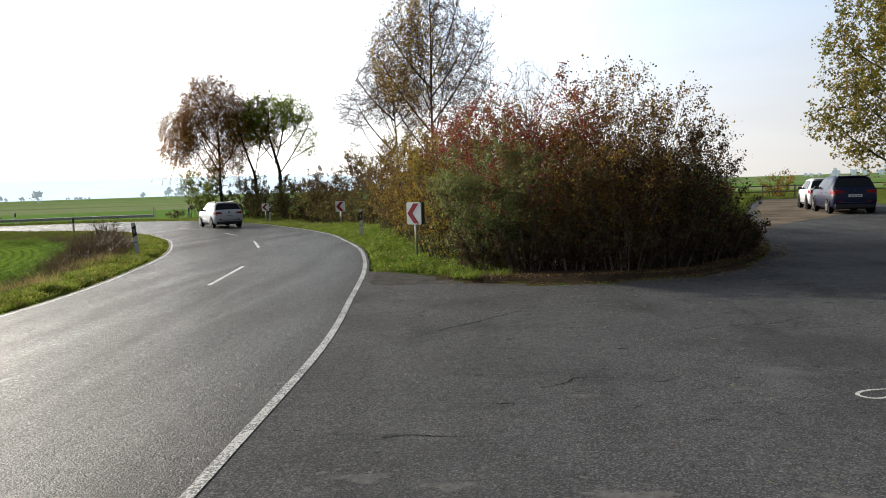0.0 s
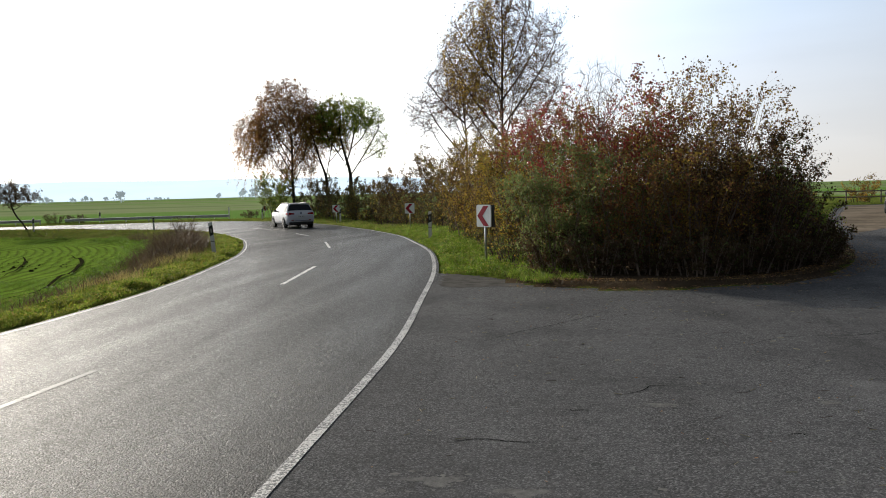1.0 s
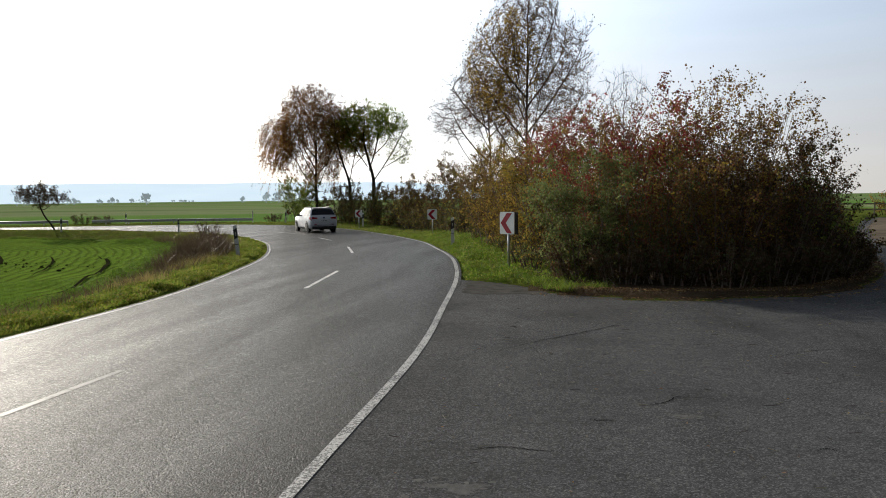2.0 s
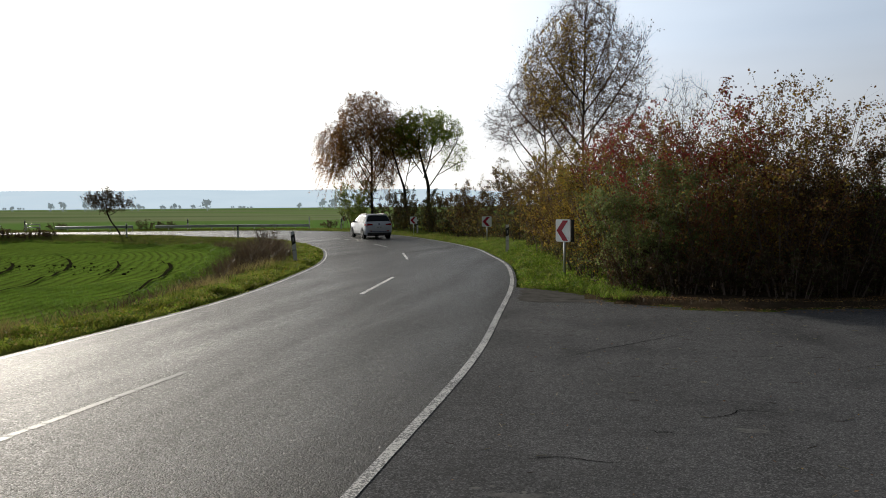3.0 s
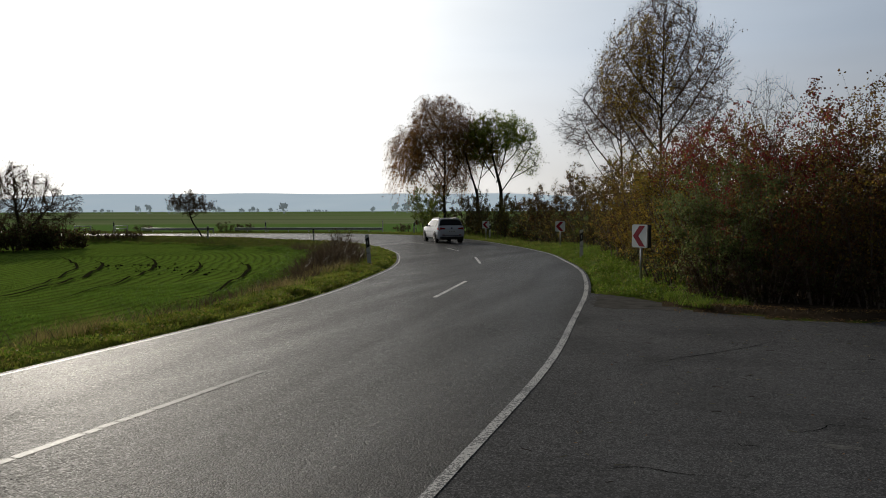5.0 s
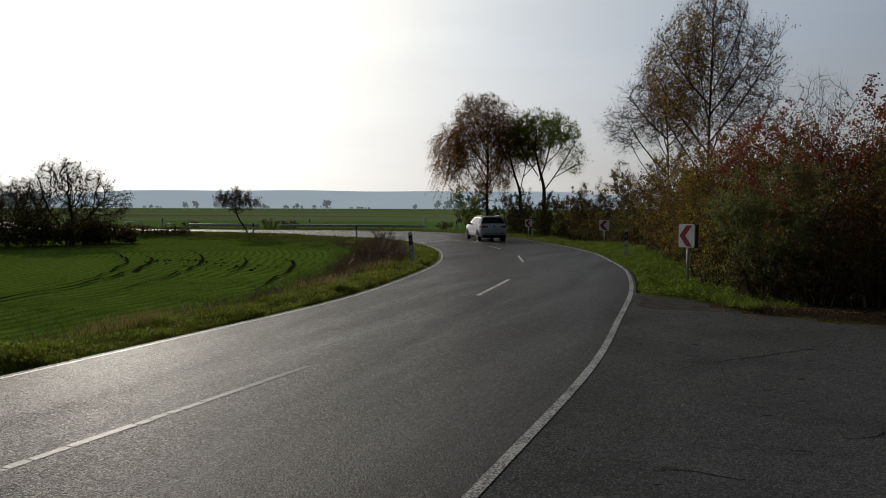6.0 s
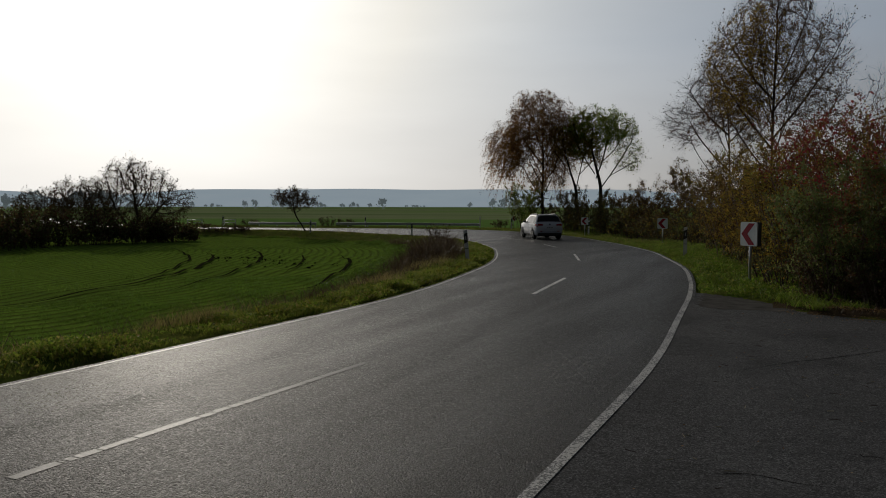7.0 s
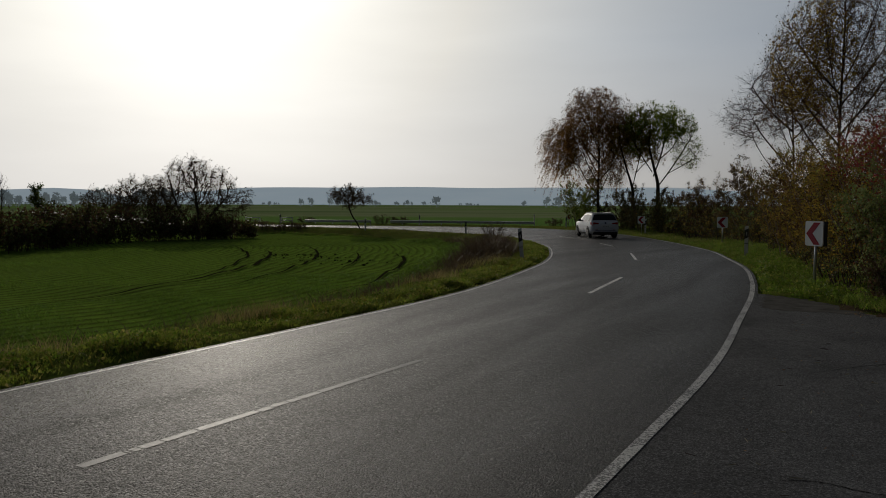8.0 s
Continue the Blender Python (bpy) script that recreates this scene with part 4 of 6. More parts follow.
shrub(20, 4.08, 15.88, 2.27, 1.2, [(DK, 0.7), (B, 0.3)], 3600, "dark brown shrub with leaves down to the ground")
shrub(21, 5.02, 16.72, 1.85, 1.0, [(DK, 0.6), (G, 0.4)], 3000, "dark shrub with leaves down to the ground")
# undergrowth in the lowered leaf colour, painting the shade at the shrubs' foot
for k, (lx, ly) in enumerate(((0.2, 15.2), (1.0, 14.8), (1.9, 14.6), (2.8, 14.4), (3.6, 14.7), (4.3, 15.2), (5.0, 16.0), (5.7, 17.2), (6.1, 19.0), (6.7, 21.3))):
    shrub(120 + k, lx, ly, 0.95, 0.9, [(DK, 0.9), (GR, 0.1)], 2000, "low undergrowth along the island's edge, its leaves darkened for shade", size=0.055, stems=22)
shrub(22, -0.10, 20.06, 3.71, 1.5, [(Y, 0.72), (DK, 0.2), (G, 0.08)], 8000, "shrub with yellow-green autumn leaves", size=0.048)
shrub(23, -1.04, 23.41, 3.71, 1.6, [(Y, 0.65), (DK, 0.22), (B, 0.13)], 8000, "shrub with yellow-green autumn leaves", size=0.048)
shrub(24, 0.94, 21.42, 4.12, 1.8, [(RD, 0.6), (B, 0.4)], 8500, "shrub with reddish brown leaves")
shrub(25, 3.55, 21.42, 3.91, 2.0, [(B, 0.9), (DK, 0.1)], 4200, "tall shrub with sparse brown autumn leaves")
shrub(26, 5.2, 21.9, 3.0, 1.5, [(DK, 0.8), (B, 0.2)], 2600, "dark brown shrub with hanging leaves")
shrub(27, -2.11, 26.64, 3, 1.7, [(Y, 0.75), (B, 0.25)], 9500, "olive and golden shrub beside the verge", size=0.048)
shrub(28, -2.97, 32.76, 3.6, 1.9, [(Y, 0.3), (B, 0.2), (GR, 0.25), (DK, 0.25)], 13000, "low brown and green shrub beside the verge", size=0.05, twigs=(8, 3))
shrub(29, -4.7, 41.4, 4.8, 3.0, [(DK, 0.75), (B, 0.15), (Y, 0.1)], 26000, "dark rounded shrub beside the verge", size=0.055, twigs=(8, 3))
shrub(30, -9.31, 52.66, 4.0, 2.8, [(DK, 0.6), (B, 0.25), (Y, 0.15)], 22000, "olive brown shrub beside the verge", size=0.058, twigs=(8, 3))
shrub(31, -13.5, 60, 2.9, 3, [(GR, 0.4), (DK, 0.35), (Y, 0.25)], 12000, "loose brown and green shrub with bare twigs", size=0.06, twigs=(8, 3))
shrub(32, -17.5, 66.88, 3.8, 2.8, [(DK, 0.7), (GR, 0.3)], 13000, "green undergrowth beneath the trees", size=0.075)
shrub(33, -20.75, 70, 4.3, 2.6, [(GR, 0.3), (DK, 0.7)], 13000, "dark undergrowth beneath the trees", size=0.075)
shrub(34, -24.7, 70.25, 5.2, 1.5, [(G, 0.45), (GR, 0.55)], 12000, "tall green undergrowth round the birch trunk", size=0.08)
shrub(35, -14.75, 69.38, 3.4, 2.8, [(DK, 0.7), (GR, 0.15), (B, 0.15)], 11000, "dark undergrowth with bare twigs", size=0.075)
shrub(38, 0.1, 24.6, 4.4, 1.9, [(B, 0.5), (RD, 0.2), (DK, 0.3)], 7000, "tall reddish brown shrub before the bare trees")
shrub(39, -1.7, 26.3, 3.6, 1.6, [(DK, 0.5), (B, 0.5)], 3800, "dark brown shrub before the bare trees")
shrub(36, 2.6, 27.0, 4.2, 2.6, [(B, 0.6), (DK, 0.4)], 3600, "brown shrub in the middle of the island", size=0.08)
shrub(37, 5.6, 27.0, 2.8, 2.0, [(DK, 0.7), (G, 0.3)], 2200, "dark green and brown shrub on the island", size=0.08)

for k, (lx, ly) in enumerate(((-0.7, 18.6), (-1.1, 20.6), (-1.5, 22.6), (-1.9, 24.8), (-2.4, 27.2), (-3.0, 29.8), (-3.8, 32.6), (-4.8, 35.6), (-5.9, 38.8), (-7.2, 42.2), (-8.7, 45.8), (-10.4, 49.4), (-12.2, 53), (-14.6, 57.5), (-17, 61), (-19.5, 64), (-22, 66.5))):
    shrub(170 + k, lx + 0.7, ly + 0.3, (1.3 + 0.014 * ly) * (0.85 + 0.35 * math.sin(k * 1.9)), 1.3 + 0.014 * ly, [(DK, 0.55), (GR, 0.3), (Y, 0.15)], 2800, "low undergrowth along the outer verge", size=0.045 + 0.0005 * ly, group="undergrowth along the verge", stems=20)

for k, (lx, ly) in enumerate(((-0.6, 17.2), (-0.9, 19.6), (-1.15, 21.0), (-1.4, 22.4), (-1.75, 24.0), (-2.1, 25.8), (-2.6, 27.8), (-3.1, 30.0))):
    shrub(240 + k, lx, ly, 0.6 + 0.15 * math.sin(k * 2.3), 0.9, [(GR, 0.5), (DK, 0.3), (Y, 0.2)], 900, "low tangled undergrowth at the foot of the shrubs", size=0.045, group="undergrowth along the verge", stems=18)

def leader(top, lean, limbs, lo, hi, spread, rise, turn=0.4):
    """A trunk up to a height, leaning by lean at its top, with limbs that leave it one above the other and curve upwards."""
    out = [[(0, 0, 0), (0.04 * top * lean, 0, 0.25 * top), (0.35 * lean, 0.05, 0.6 * top), (lean, 0.05, top)]]
    for k in range(limbs):
        z = lo + (hi - lo) * k / max(1, limbs - 1)
        a, L = turn + 2.4 * k, spread * (1 - 0.4 * k / limbs) * (0.85 + 0.3 * ((k * 0.37) % 1))
        x0 = lean * (z / top) ** 2
        out.append([(x0, 0, z), (x0 + 0.42 * L * math.cos(a), 0.42 * L * math.sin(a), z + 0.34 * rise * L), (x0 + 0.78 * L * math.cos(a), 0.78 * L * math.sin(a), z + 0.7 * rise * L), (x0 + L * math.cos(a), L * math.sin(a), z + rise * L)])
    return out


# trees on the outer side of the bend
FAR_TREES = "trees beyond the bend"
crown_tree("birch_tree", 41, (-22.55, 69.3), "birch with drooping orange-brown leaves and a dark trunk", leader(11.2, -0.4, 18, 2.8, 9.4, 2.3, 1.5, 2.9),
           [(-0.6, 0, 9.6, 2.9, 2.9, 3.5, 900), (-3.0, 0, 8.2, 2.5, 2.3, 2.4, 540), (1.4, 0, 8.8, 2.1, 2.3, 2.7, 460), (1.0, 0, 6.2, 2.1, 1.9, 1.4, 170), (-3.6, 0, 6.4, 1.7, 1.6, 1.5, 150), (0.2, 0, 5.0, 2.3, 1.9, 1.3, 190)],
           [(None, 3, 0.2, 1.0, 45, 0.75, 0.2, -0.25, 3, 0.007, 0.15, 0.1), (None, 3, 0.3, 1.0, 45, 0.8, 0.1, -0.45, 3, 0.005, 0.12, -0.7), (0, 1, 0.4, 1.0, 40, 2.2, 0.1, -0.35, 4, 0.005, 0.08, -1.6)],
           [(M_BROWNBIRCH, 62000, 0.086, 2, lambda C: C[:, 0] > -3.2), (M_BROWNBIRCH, 12000, 0.086, 1), (M_BIRCHLEAF, 42000, 0.09, 3, lambda C: (C[:, 0] < -2.4 + 0.5 * np.sin(C[:, 2] * 2)) & (C[:, 2] < 9.6)), (M_BIRCHLEAF, 15000, 0.09, 2, lambda C: C[:, 0] < -2.4)],
           0.38, 0.42, 0.12, 0.0105, 2.05, M_BARK_DARK, M_BROWNTWIG, FAR_TREES, 0.2, 4.6)
crown_tree("ash_tree", 42, (-19.3, 68.4), "slender forked tree with a dark trunk and few leaves", [[(0.1, 0, 0), (0.05, 0, 2.4), (0.0, 0, 3.6), (-0.6, 0, 5.6), (-1.2, 0.1, 7.8)], [(0.0, 0, 3.5), (0.35, 0.1, 5.2), (0.9, 0.2, 7.4)], [(0.25, 0, 4.9), (1.2, -0.2, 5.9), (2.0, -0.2, 6.5)], [(-0.3, 0, 4.6), (-1.2, -0.2, 6.0), (-1.9, -0.3, 7.0)], [(0.5, 0.1, 5.8), (0.6, 0.5, 7.0), (0.3, 0.8, 8.2)]],
           [(-1.2, 0, 7.8, 1.1, 1.2, 1.5, 160), (0.9, 0, 7.3, 1.3, 1.2, 1.5, 180), (1.9, 0, 6.4, 0.9, 1.0, 0.8, 70)],
           [(None, 4, 0.2, 1.0, 42, 0.6, 0.2, 0.0, 3, 0.007, 0.15, 0.1), (None, 3, 0.2, 1.0, 40, 0.35, 0.2, -0.1, 2, 0.005, 0.15, 0)],
           [(M_OLIVELEAF, 6500, 0.1, 2, lambda C: C[:, 2] > 5.4), (M_BROWNBIRCH, 3000, 0.09, 2)], 0.36, 0.42, 0.2, 0.0125, 2.0, M_BARK_DARK, M_BROWNTWIG, FAR_TREES, 0.18, 4.0)
crown_tree("green_tree", 47, (-17.15, 68.8), "slender tree with a still green, rounded crown", [[(0, 0, 0), (0.0, 0, 2.2), (0.0, 0, 3.9), (-0.4, 0, 5.6), (-0.8, 0, 7.4), (-0.7, 0, 9.2)], [(0.0, 0, 3.7), (0.7, 0.1, 4.7), (1.5, 0.1, 5.9), (2.4, 0, 7.4)], [(-0.4, 0, 4.6), (0.2, 0.2, 6.4), (0.7, 0.2, 8.6)], [(-0.5, 0, 5.0), (-1.4, -0.2, 6.4), (-2.2, -0.3, 7.8)], [(0.75, 0.1, 4.8), (1.8, -0.4, 5.4), (3.0, -0.5, 6.1)], [(0.1, 0.1, 6.1), (1.2, 0.6, 7.2), (1.9, 0.9, 8.4)]],
           [(-0.9, 0, 9.1, 2.3, 2.1, 1.7, 340), (1.0, 0, 8.7, 2.3, 2.1, 1.9, 330), (2.4, 0, 6.7, 1.4, 1.6, 1.8, 220), (-1.3, 0, 7.3, 1.7, 1.5, 1.1, 130)],
           [(None, 4, 0.2, 1.0, 45, 0.6, 0.2, 0.0, 3, 0.007, 0.15, 0.1), (None, 3, 0.2, 1.0, 44, 0.35, 0.2, -0.1, 2, 0.005, 0.15, 0)],
           [(M_GREENLEAF, 20000, 0.11, 2, lambda C: (C[:, 2] > 7.3 + 0.4 * C[:, 0]) & (wave(C[:, 0] * 2.6, C[:, 2] * 2.4 + C[:, 1]) > -0.45)), (M_OLIVELEAF, 7000, 0.11, 2, lambda C: C[:, 0] < -0.3), (M_GREENLEAF, 8000, 0.1, 2)], 0.36, 0.42, 0.18, 0.0115, 2.05, M_BARK_DARK, None, FAR_TREES, 0.2, 3.2)
# tall, nearly bare trees behind the shrubs
BARE = "tall, nearly bare tree with forking limbs and a few golden leaves"
crown_tree("bare_tree", 53, (-1.4, 28.0), BARE, leader(7.6, 0.1, 12, 2.3, 5.8, 2.5, 1.5, 0.2),
           [(0.0, 0, 7.0, 1.25, 1.2, 2.1, 900), (-0.9, 0, 6.0, 1.25, 1.2, 1.8, 640), (1.1, 0, 5.9, 1.3, 1.2, 1.8, 660), (0.1, 0, 4.7, 2.5, 1.5, 1.1, 520), (0.2, 0, 8.5, 0.7, 0.7, 0.7, 110)],
           [(None, 4, 0.2, 1.0, 34, 0.52, 0.2, 0.1, 3, 0.006, 0.15, 0.25), (None, 3, 0.2, 1.0, 36, 0.3, 0.2, 0.05, 2, 0.0045, 0.15, 0.2)],
           [(M_YELLOWLEAF, 14000, 0.065, 2, lambda C: np.hypot((C[:, 0] + 0.8) / 1.3, (C[:, 2] - 6.3) / 1.9) < 1), (M_BROWNLEAF, 9500, 0.06, 2)], 0.24, 0.26, 0.36, 0.0055, 2.05, M_BARK_DARK, M_BROWNTWIG, "bare trees", 0.14, 1.2)
crown_tree("bare_tree", 57, (-2.9, 31.2), BARE, leader(5.8, -0.2, 9, 2.2, 4.4, 2.0, 1.2, 2.6),
           [(-0.6, 0, 5.8, 1.2, 1.1, 1.5, 560), (-1.3, 0, 4.9, 1.3, 1.1, 1.1, 420), (0.4, 0, 5.3, 1.0, 1.1, 1.6, 380)],
           [(None, 4, 0.2, 1.0, 36, 0.5, 0.2, 0.05, 3, 0.006, 0.15, 0.1), (None, 3, 0.2, 1.0, 36, 0.3, 0.2, 0.0, 2, 0.0045, 0.15, 0.1)],
           [(M_YELLOWLEAF, 2600, 0.06, 2, lambda C: (C[:, 0] > -0.4) & (C[:, 2] < 5.8)), (M_BROWNLEAF, 1500, 0.06, 2)], 0.22, 0.24, 0.3, 0.0058, 2.1, M_BARK_DARK, M_BROWNTWIG, "bare trees", 0.12)
crown_tree("bare_tree", 58, (2.2, 30.5), "slender bare tree with fine pale twigs behind the shrubs", leader(5.0, 0.0, 7, 2.0, 4.2, 1.4, 1.4),
           [(0, 0, 5.0, 1.2, 1.2, 1.5, 300)],
           [(None, 3, 0.2, 1.0, 36, 0.5, 0.2, 0.05, 3, 0.0045, 0.15, 0.2), (None, 2, 0.2, 1.0, 36, 0.28, 0.2, 0.0, 2, 0.003, 0.15, 0.1)], [], 0.24, 0.28, 0.35, 0.005, 2.25, M_BARK_DARK, M_BROWNTWIG, "bare trees", 0.12)
# the tree over the parked cars
crown_tree("maple_tree", 61, (20.6, 38.0), "maple with green and yellow leaves beside the lay-by", leader(9.5, 0.3, 13, 1.8, 8.0, 3.2, 0.8, 3.0),
           [(0, 0, 7.6, 3.7, 3.3, 4.8, 620), (-1.2, 0, 4.2, 2.9, 2.4, 2.0, 230), (-0.3, 0, 2.6, 2.2, 2.0, 1.2, 90)],
           [(None, 3, 0.2, 1.0, 45, 0.7, 0.2, 0.0, 3, 0.008, 0.15, 0.05), (None, 3, 0.2, 1.0, 44, 0.4, 0.2, -0.1, 2, 0.005, 0.15, 0)],
           [(M_MAPLE, 15000, 0.15, 2), (M_MAPLE, 4000, 0.15, 1)], 0.42, 0.55, 0.12, 0.012, 2.1, M_BARK, M_TWIG, "", 0.2, 1.6)
# the leaning tree by the inner edge of the road
crown_tree("lone_tree", 71, (-38.75, 53.9), "small leaning field tree with a crooked trunk and sparse leaves", [[(0.15, 0, 0), (-0.1, 0, 0.5), (-0.5, 0, 1.1), (-0.75, 0, 1.75), (-0.8, 0, 2.2)]],
           [(-0.75, 0, 2.75, 1.7, 1.5, 0.95, 260), (-1.3, 0, 2.9, 1.2, 1.1, 0.7, 120), (0.5, 0, 2.5, 0.8, 0.8, 0.55, 60)],
           [(None, 3, 0.2, 1.0, 45, 0.32, 0.2, 0.0, 3, 0.006, 0.2, 0.05), (None, 2, 0.2, 1.0, 42, 0.2, 0.2, 0, 2, 0.004, 0.2, 0)],
           [(M_SHADELEAF, 4600, 0.08, 2), (M_WEED, 1600, 0.08, 2)], 0.2, 0.26, 0.1, 0.009, 2.25, M_BARK_DARK, None)

# the thicket across the field
K, DKB = M_BARK_DARK, "dark, nearly bare shrub in the thicket across the field"
THICKET = [[(0, 0, 0), (-0.4, 0, 1.3), (-1.2, 0.2, 2.6)], [(0.2, 0.2, 0), (0.4, 0, 1.6), (0.2, 0.1, 3.0)], [(0.4, -0.2, 0), (1.0, 0, 1.4), (1.8, 0.1, 2.5)], [(-0.3, 0.2, 0), (-1.3, 0, 1.0), (-2.4, 0, 1.9)]]
for seed, x, y, grow_, n, blobs in ((81, -45.9, 42.3, 1.0, 9000, [(-0.2, 0, 4.6, 2.1, 1.9, 1.7, 620), (1.7, 0, 3.9, 1.8, 1.6, 1.6, 320), (-2.2, 0, 3.4, 1.6, 1.5, 1.4, 400), (0.6, 0, 2.3, 3.4, 1.8, 1.4, 420), (3.5, 0, 3.0, 0.9, 0.9, 1.1, 80)]),
                                    (82, -48.3, 39.9, 0.7, 4200, [(-0.5, 0, 3.4, 2.0, 1.5, 1.2, 220), (0.5, 0, 2.0, 2.2, 1.4, 1.1, 140)]),
                                    (84, -49.4, 37.6, 0.6, 3200, [(0, 0, 2.6, 2.2, 1.5, 1.3, 220)])):
    crown_tree("thicket_tree", seed, (x, y), "dark thicket tree with many bare stems and few leaves", [[(a * grow_, b * grow_, c * grow_) for a, b, c in line] for line in THICKET], blobs,
               [(None, 3, 0.2, 1.0, 42, 0.5, 0.3, 0.0, 3, 0.009, 0.2, 0.1), (None, 2, 0.2, 1.0, 44, 0.28, 0.2, 0, 2, 0.006, 0.2, 0)],
               [(M_WEED, n, 0.085, 2), (M_SHADELEAF, n // 3, 0.085, 1), (M_MUTED, n // 2, 0.09, 1, lambda C: C[:, 2] < 2.6)], 0.27, 0.3, 0.12, 0.012, 2.1, M_BARK, M_BROWNTWIG, "thicket trees")
for seed, x, y, h, r in ((91, -48.3, 35.18, 2.4, 2.6), (92, -45.92, 32.2, 2.4, 2.9), (93, -42.94, 28.03, 2, 2.9), (94, -41.03, 24.26, 2.5, 2.9), (95, -39.44, 19.96, 2.2, 2.8), (96, -38.54, 15, 2.5, 3), (97, -45.32, 38.76, 2.1, 2.9), (98, -43.65, 41.98, 1.8, 2.4), (99, -38.82, 9.13, 3.4, 3.4)):
    shrub(seed, x, y, h, r, [(DK, 0.6), (GR, 0.4)], 2600, DKB, size=0.145, group="hedge across the field", stems=30)
for k in range(17):
    hx, hy = -38.0 - 6.5 * min(1, k / 12) + 1.6 * (k > 13), 7.5 + k * 2.3
    shrub(140 + k, hx, hy, (2.7 + 0.4 * math.sin(k * 2.1)) * (1 - 0.5 * max(0, k - 13) / 3), 2.2, [(DK, 0.7), (GR, 0.3)], 1600, "low dark undergrowth of the hedge across the field", size=0.145, group="hedge across the field", stems=18)
tree("bare_tree", 101, (-77.5, 46.25, 1.25), 4.6, "thin bare tree standing beyond the hedge", (1, 0.05, 0.03, 0.08),
     [(None, 16, 0.35, 0.98, 35, 1.2, 0.5, 0.2, 4, 0.02, 0.15, 0.3), (None, 7, 0.2, 1.0, 35, 0.5, 0.3, 0.1, 3, 0.01, 0.15, 0.1)], [], K)
tree("small_tree", 102, (-65, 41.88, 1.25), 3.4, "small dark evergreen tree beyond the hedge", (1, 0.05, 0.04, 0.09),
     [(None, 26, 0.1, 0.98, 70, 0.9, 0.6, 0.05, 4, 0.02, 0.15, 0.1), (None, 9, 0.2, 1.0, 40, 0.4, 0.3, 0, 3, 0.01, 0.15, 0)], [(M_MUTED, 2600, 0.13, (1, 2), 0.2)], K)

# ---- grass, crop, weeds, litter ----


def blades(name, rng, x, y, z, h, w, lean, mat, label, category):
    N = len(x)
    a = rng.random(N) * 2 * math.pi
    b = rng.random(N) * 2 * math.pi
    s = np.column_stack([np.cos(a), np.sin(a), np.zeros(N)]) * (w / 2)[:, None]
    base = np.column_stack([x, y, z - 0.02])
    l = np.column_stack([np.cos(b), np.sin(b), np.zeros(N)]) * (lean * h)[:, None]
    mid = base + l * 0.35 + np.array([0, 0, 1.0]) * (h * 0.6)[:, None]
    tip = base + l + np.array([0, 0, 1.0]) * h[:, None]
    v = np.stack([base - s, base + s, mid + s * 0.75, mid - s * 0.75, tip], axis=1).reshape(-1, 3)
    k = np.arange(N)[:, None] * 5
    me = bpy.data.meshes.new(name)
    me.from_pydata(v.tolist(), [], (k + [0, 1, 2, 3]).tolist() + (k + [3, 2, 4]).tolist())
    me.materials.append(mat)
    return tagged(new(name, me), label, category, kind="stuff")


def beside(rng, line, sign, lo, hi, n, i0, i1, power=1.0):
    """Random places beside a line, between two distances from it."""
    nn = sides_of(line)
    j = i0 + (i1 - i0) * rng.random(n)
    i = np.minimum(j.astype(int), len(line) - 2)
    f = (j - i)[:, None]
    d = lo + (hi - lo) * rng.random(n) ** power
    p = line[i] * (1 - f) + line[i + 1] * f + nn[i] * (sign * d)[:, None]
    return p[:, 0], p[:, 1]


def index_at(line, y):
    return int(np.argmin(np.abs(line[: len(line) // 2, 1] - y)))


rng = np.random.default_rng(21)
i0, i1 = index_at(left_line, 1.5), int(np.argmin(np.hypot(left_line[:, 0] + 48, left_line[:, 1] - 54)))
near = index_at(left_line, 24)
def clumps(x, y, f):
    """0 to 1: tufts of uneven size."""
    return np.clip(0.5 + 0.45 * wave(x * f + 2.2 * wave(y * 0.6 * f, x * 0.7 * f), y * f * 1.1) + 0.3 * wave(x * 2.3 * f, y * 2.1 * f + 1.0), 0, 1)


# thin tired grass over the whole inner verge, a dense bright sward in tufts along the asphalt
for m, k0, k1, grow_ in ((20000, i0, near, 1.0), (16000, near, i1, 1.4)):
    x, y = beside(rng, left_line, 1, 1.0, 4.6, m, k0, k1, 1.0)
    h = (0.03 + 0.14 * rng.random(len(x)) * clumps(x, y, 2.4)) * grow_
    blades("grass", rng, x, y, land(x, y)[0], h, (0.006 + 0.007 * rng.random(len(x))) * grow_, 0.9, M_GRASS, "uneven yellow-green grass on the inner verge", "grass")
for m, k0, k1, wide in ((62000, index_at(left_line, 3.5), near, 1.0), (26000, near, index_at(left_line, 49), 1.9)):
    x, y = beside(rng, left_line, 1, 0.09, 1.35, m, k0, k1, 1.3)
    tuft = clumps(x, y, 2.6) * (0.6 + 0.4 * clumps(x + 7, y, 0.7))
    keep = rng.random(len(x)) < 0.08 + 1.5 * tuft**1.5
    x, y, tuft = x[keep], y[keep], tuft[keep]
    blades("sward", rng, x, y, land(x, y)[0], (0.025 + 0.15 * tuft**1.3 * (0.35 + 0.65 * rng.random(len(x)))), (0.006 + 0.008 * rng.random(len(x))) * wide, 0.8, M_VERGE, "bright yellow-green grass in tufts along the asphalt's edge", "grass")
x, y = beside(rng, left_line, 1, 0.12, 1.7, 78000, index_at(left_line, 4), index_at(left_line, 44), 1.2)
tuft = clumps(x, y, 2.6) * (0.6 + 0.4 * clumps(x + 7, y, 0.7))
keep = rng.random(len(x)) < 1.6 * tuft**1.6
x, y, tuft = x[keep], y[keep], tuft[keep]
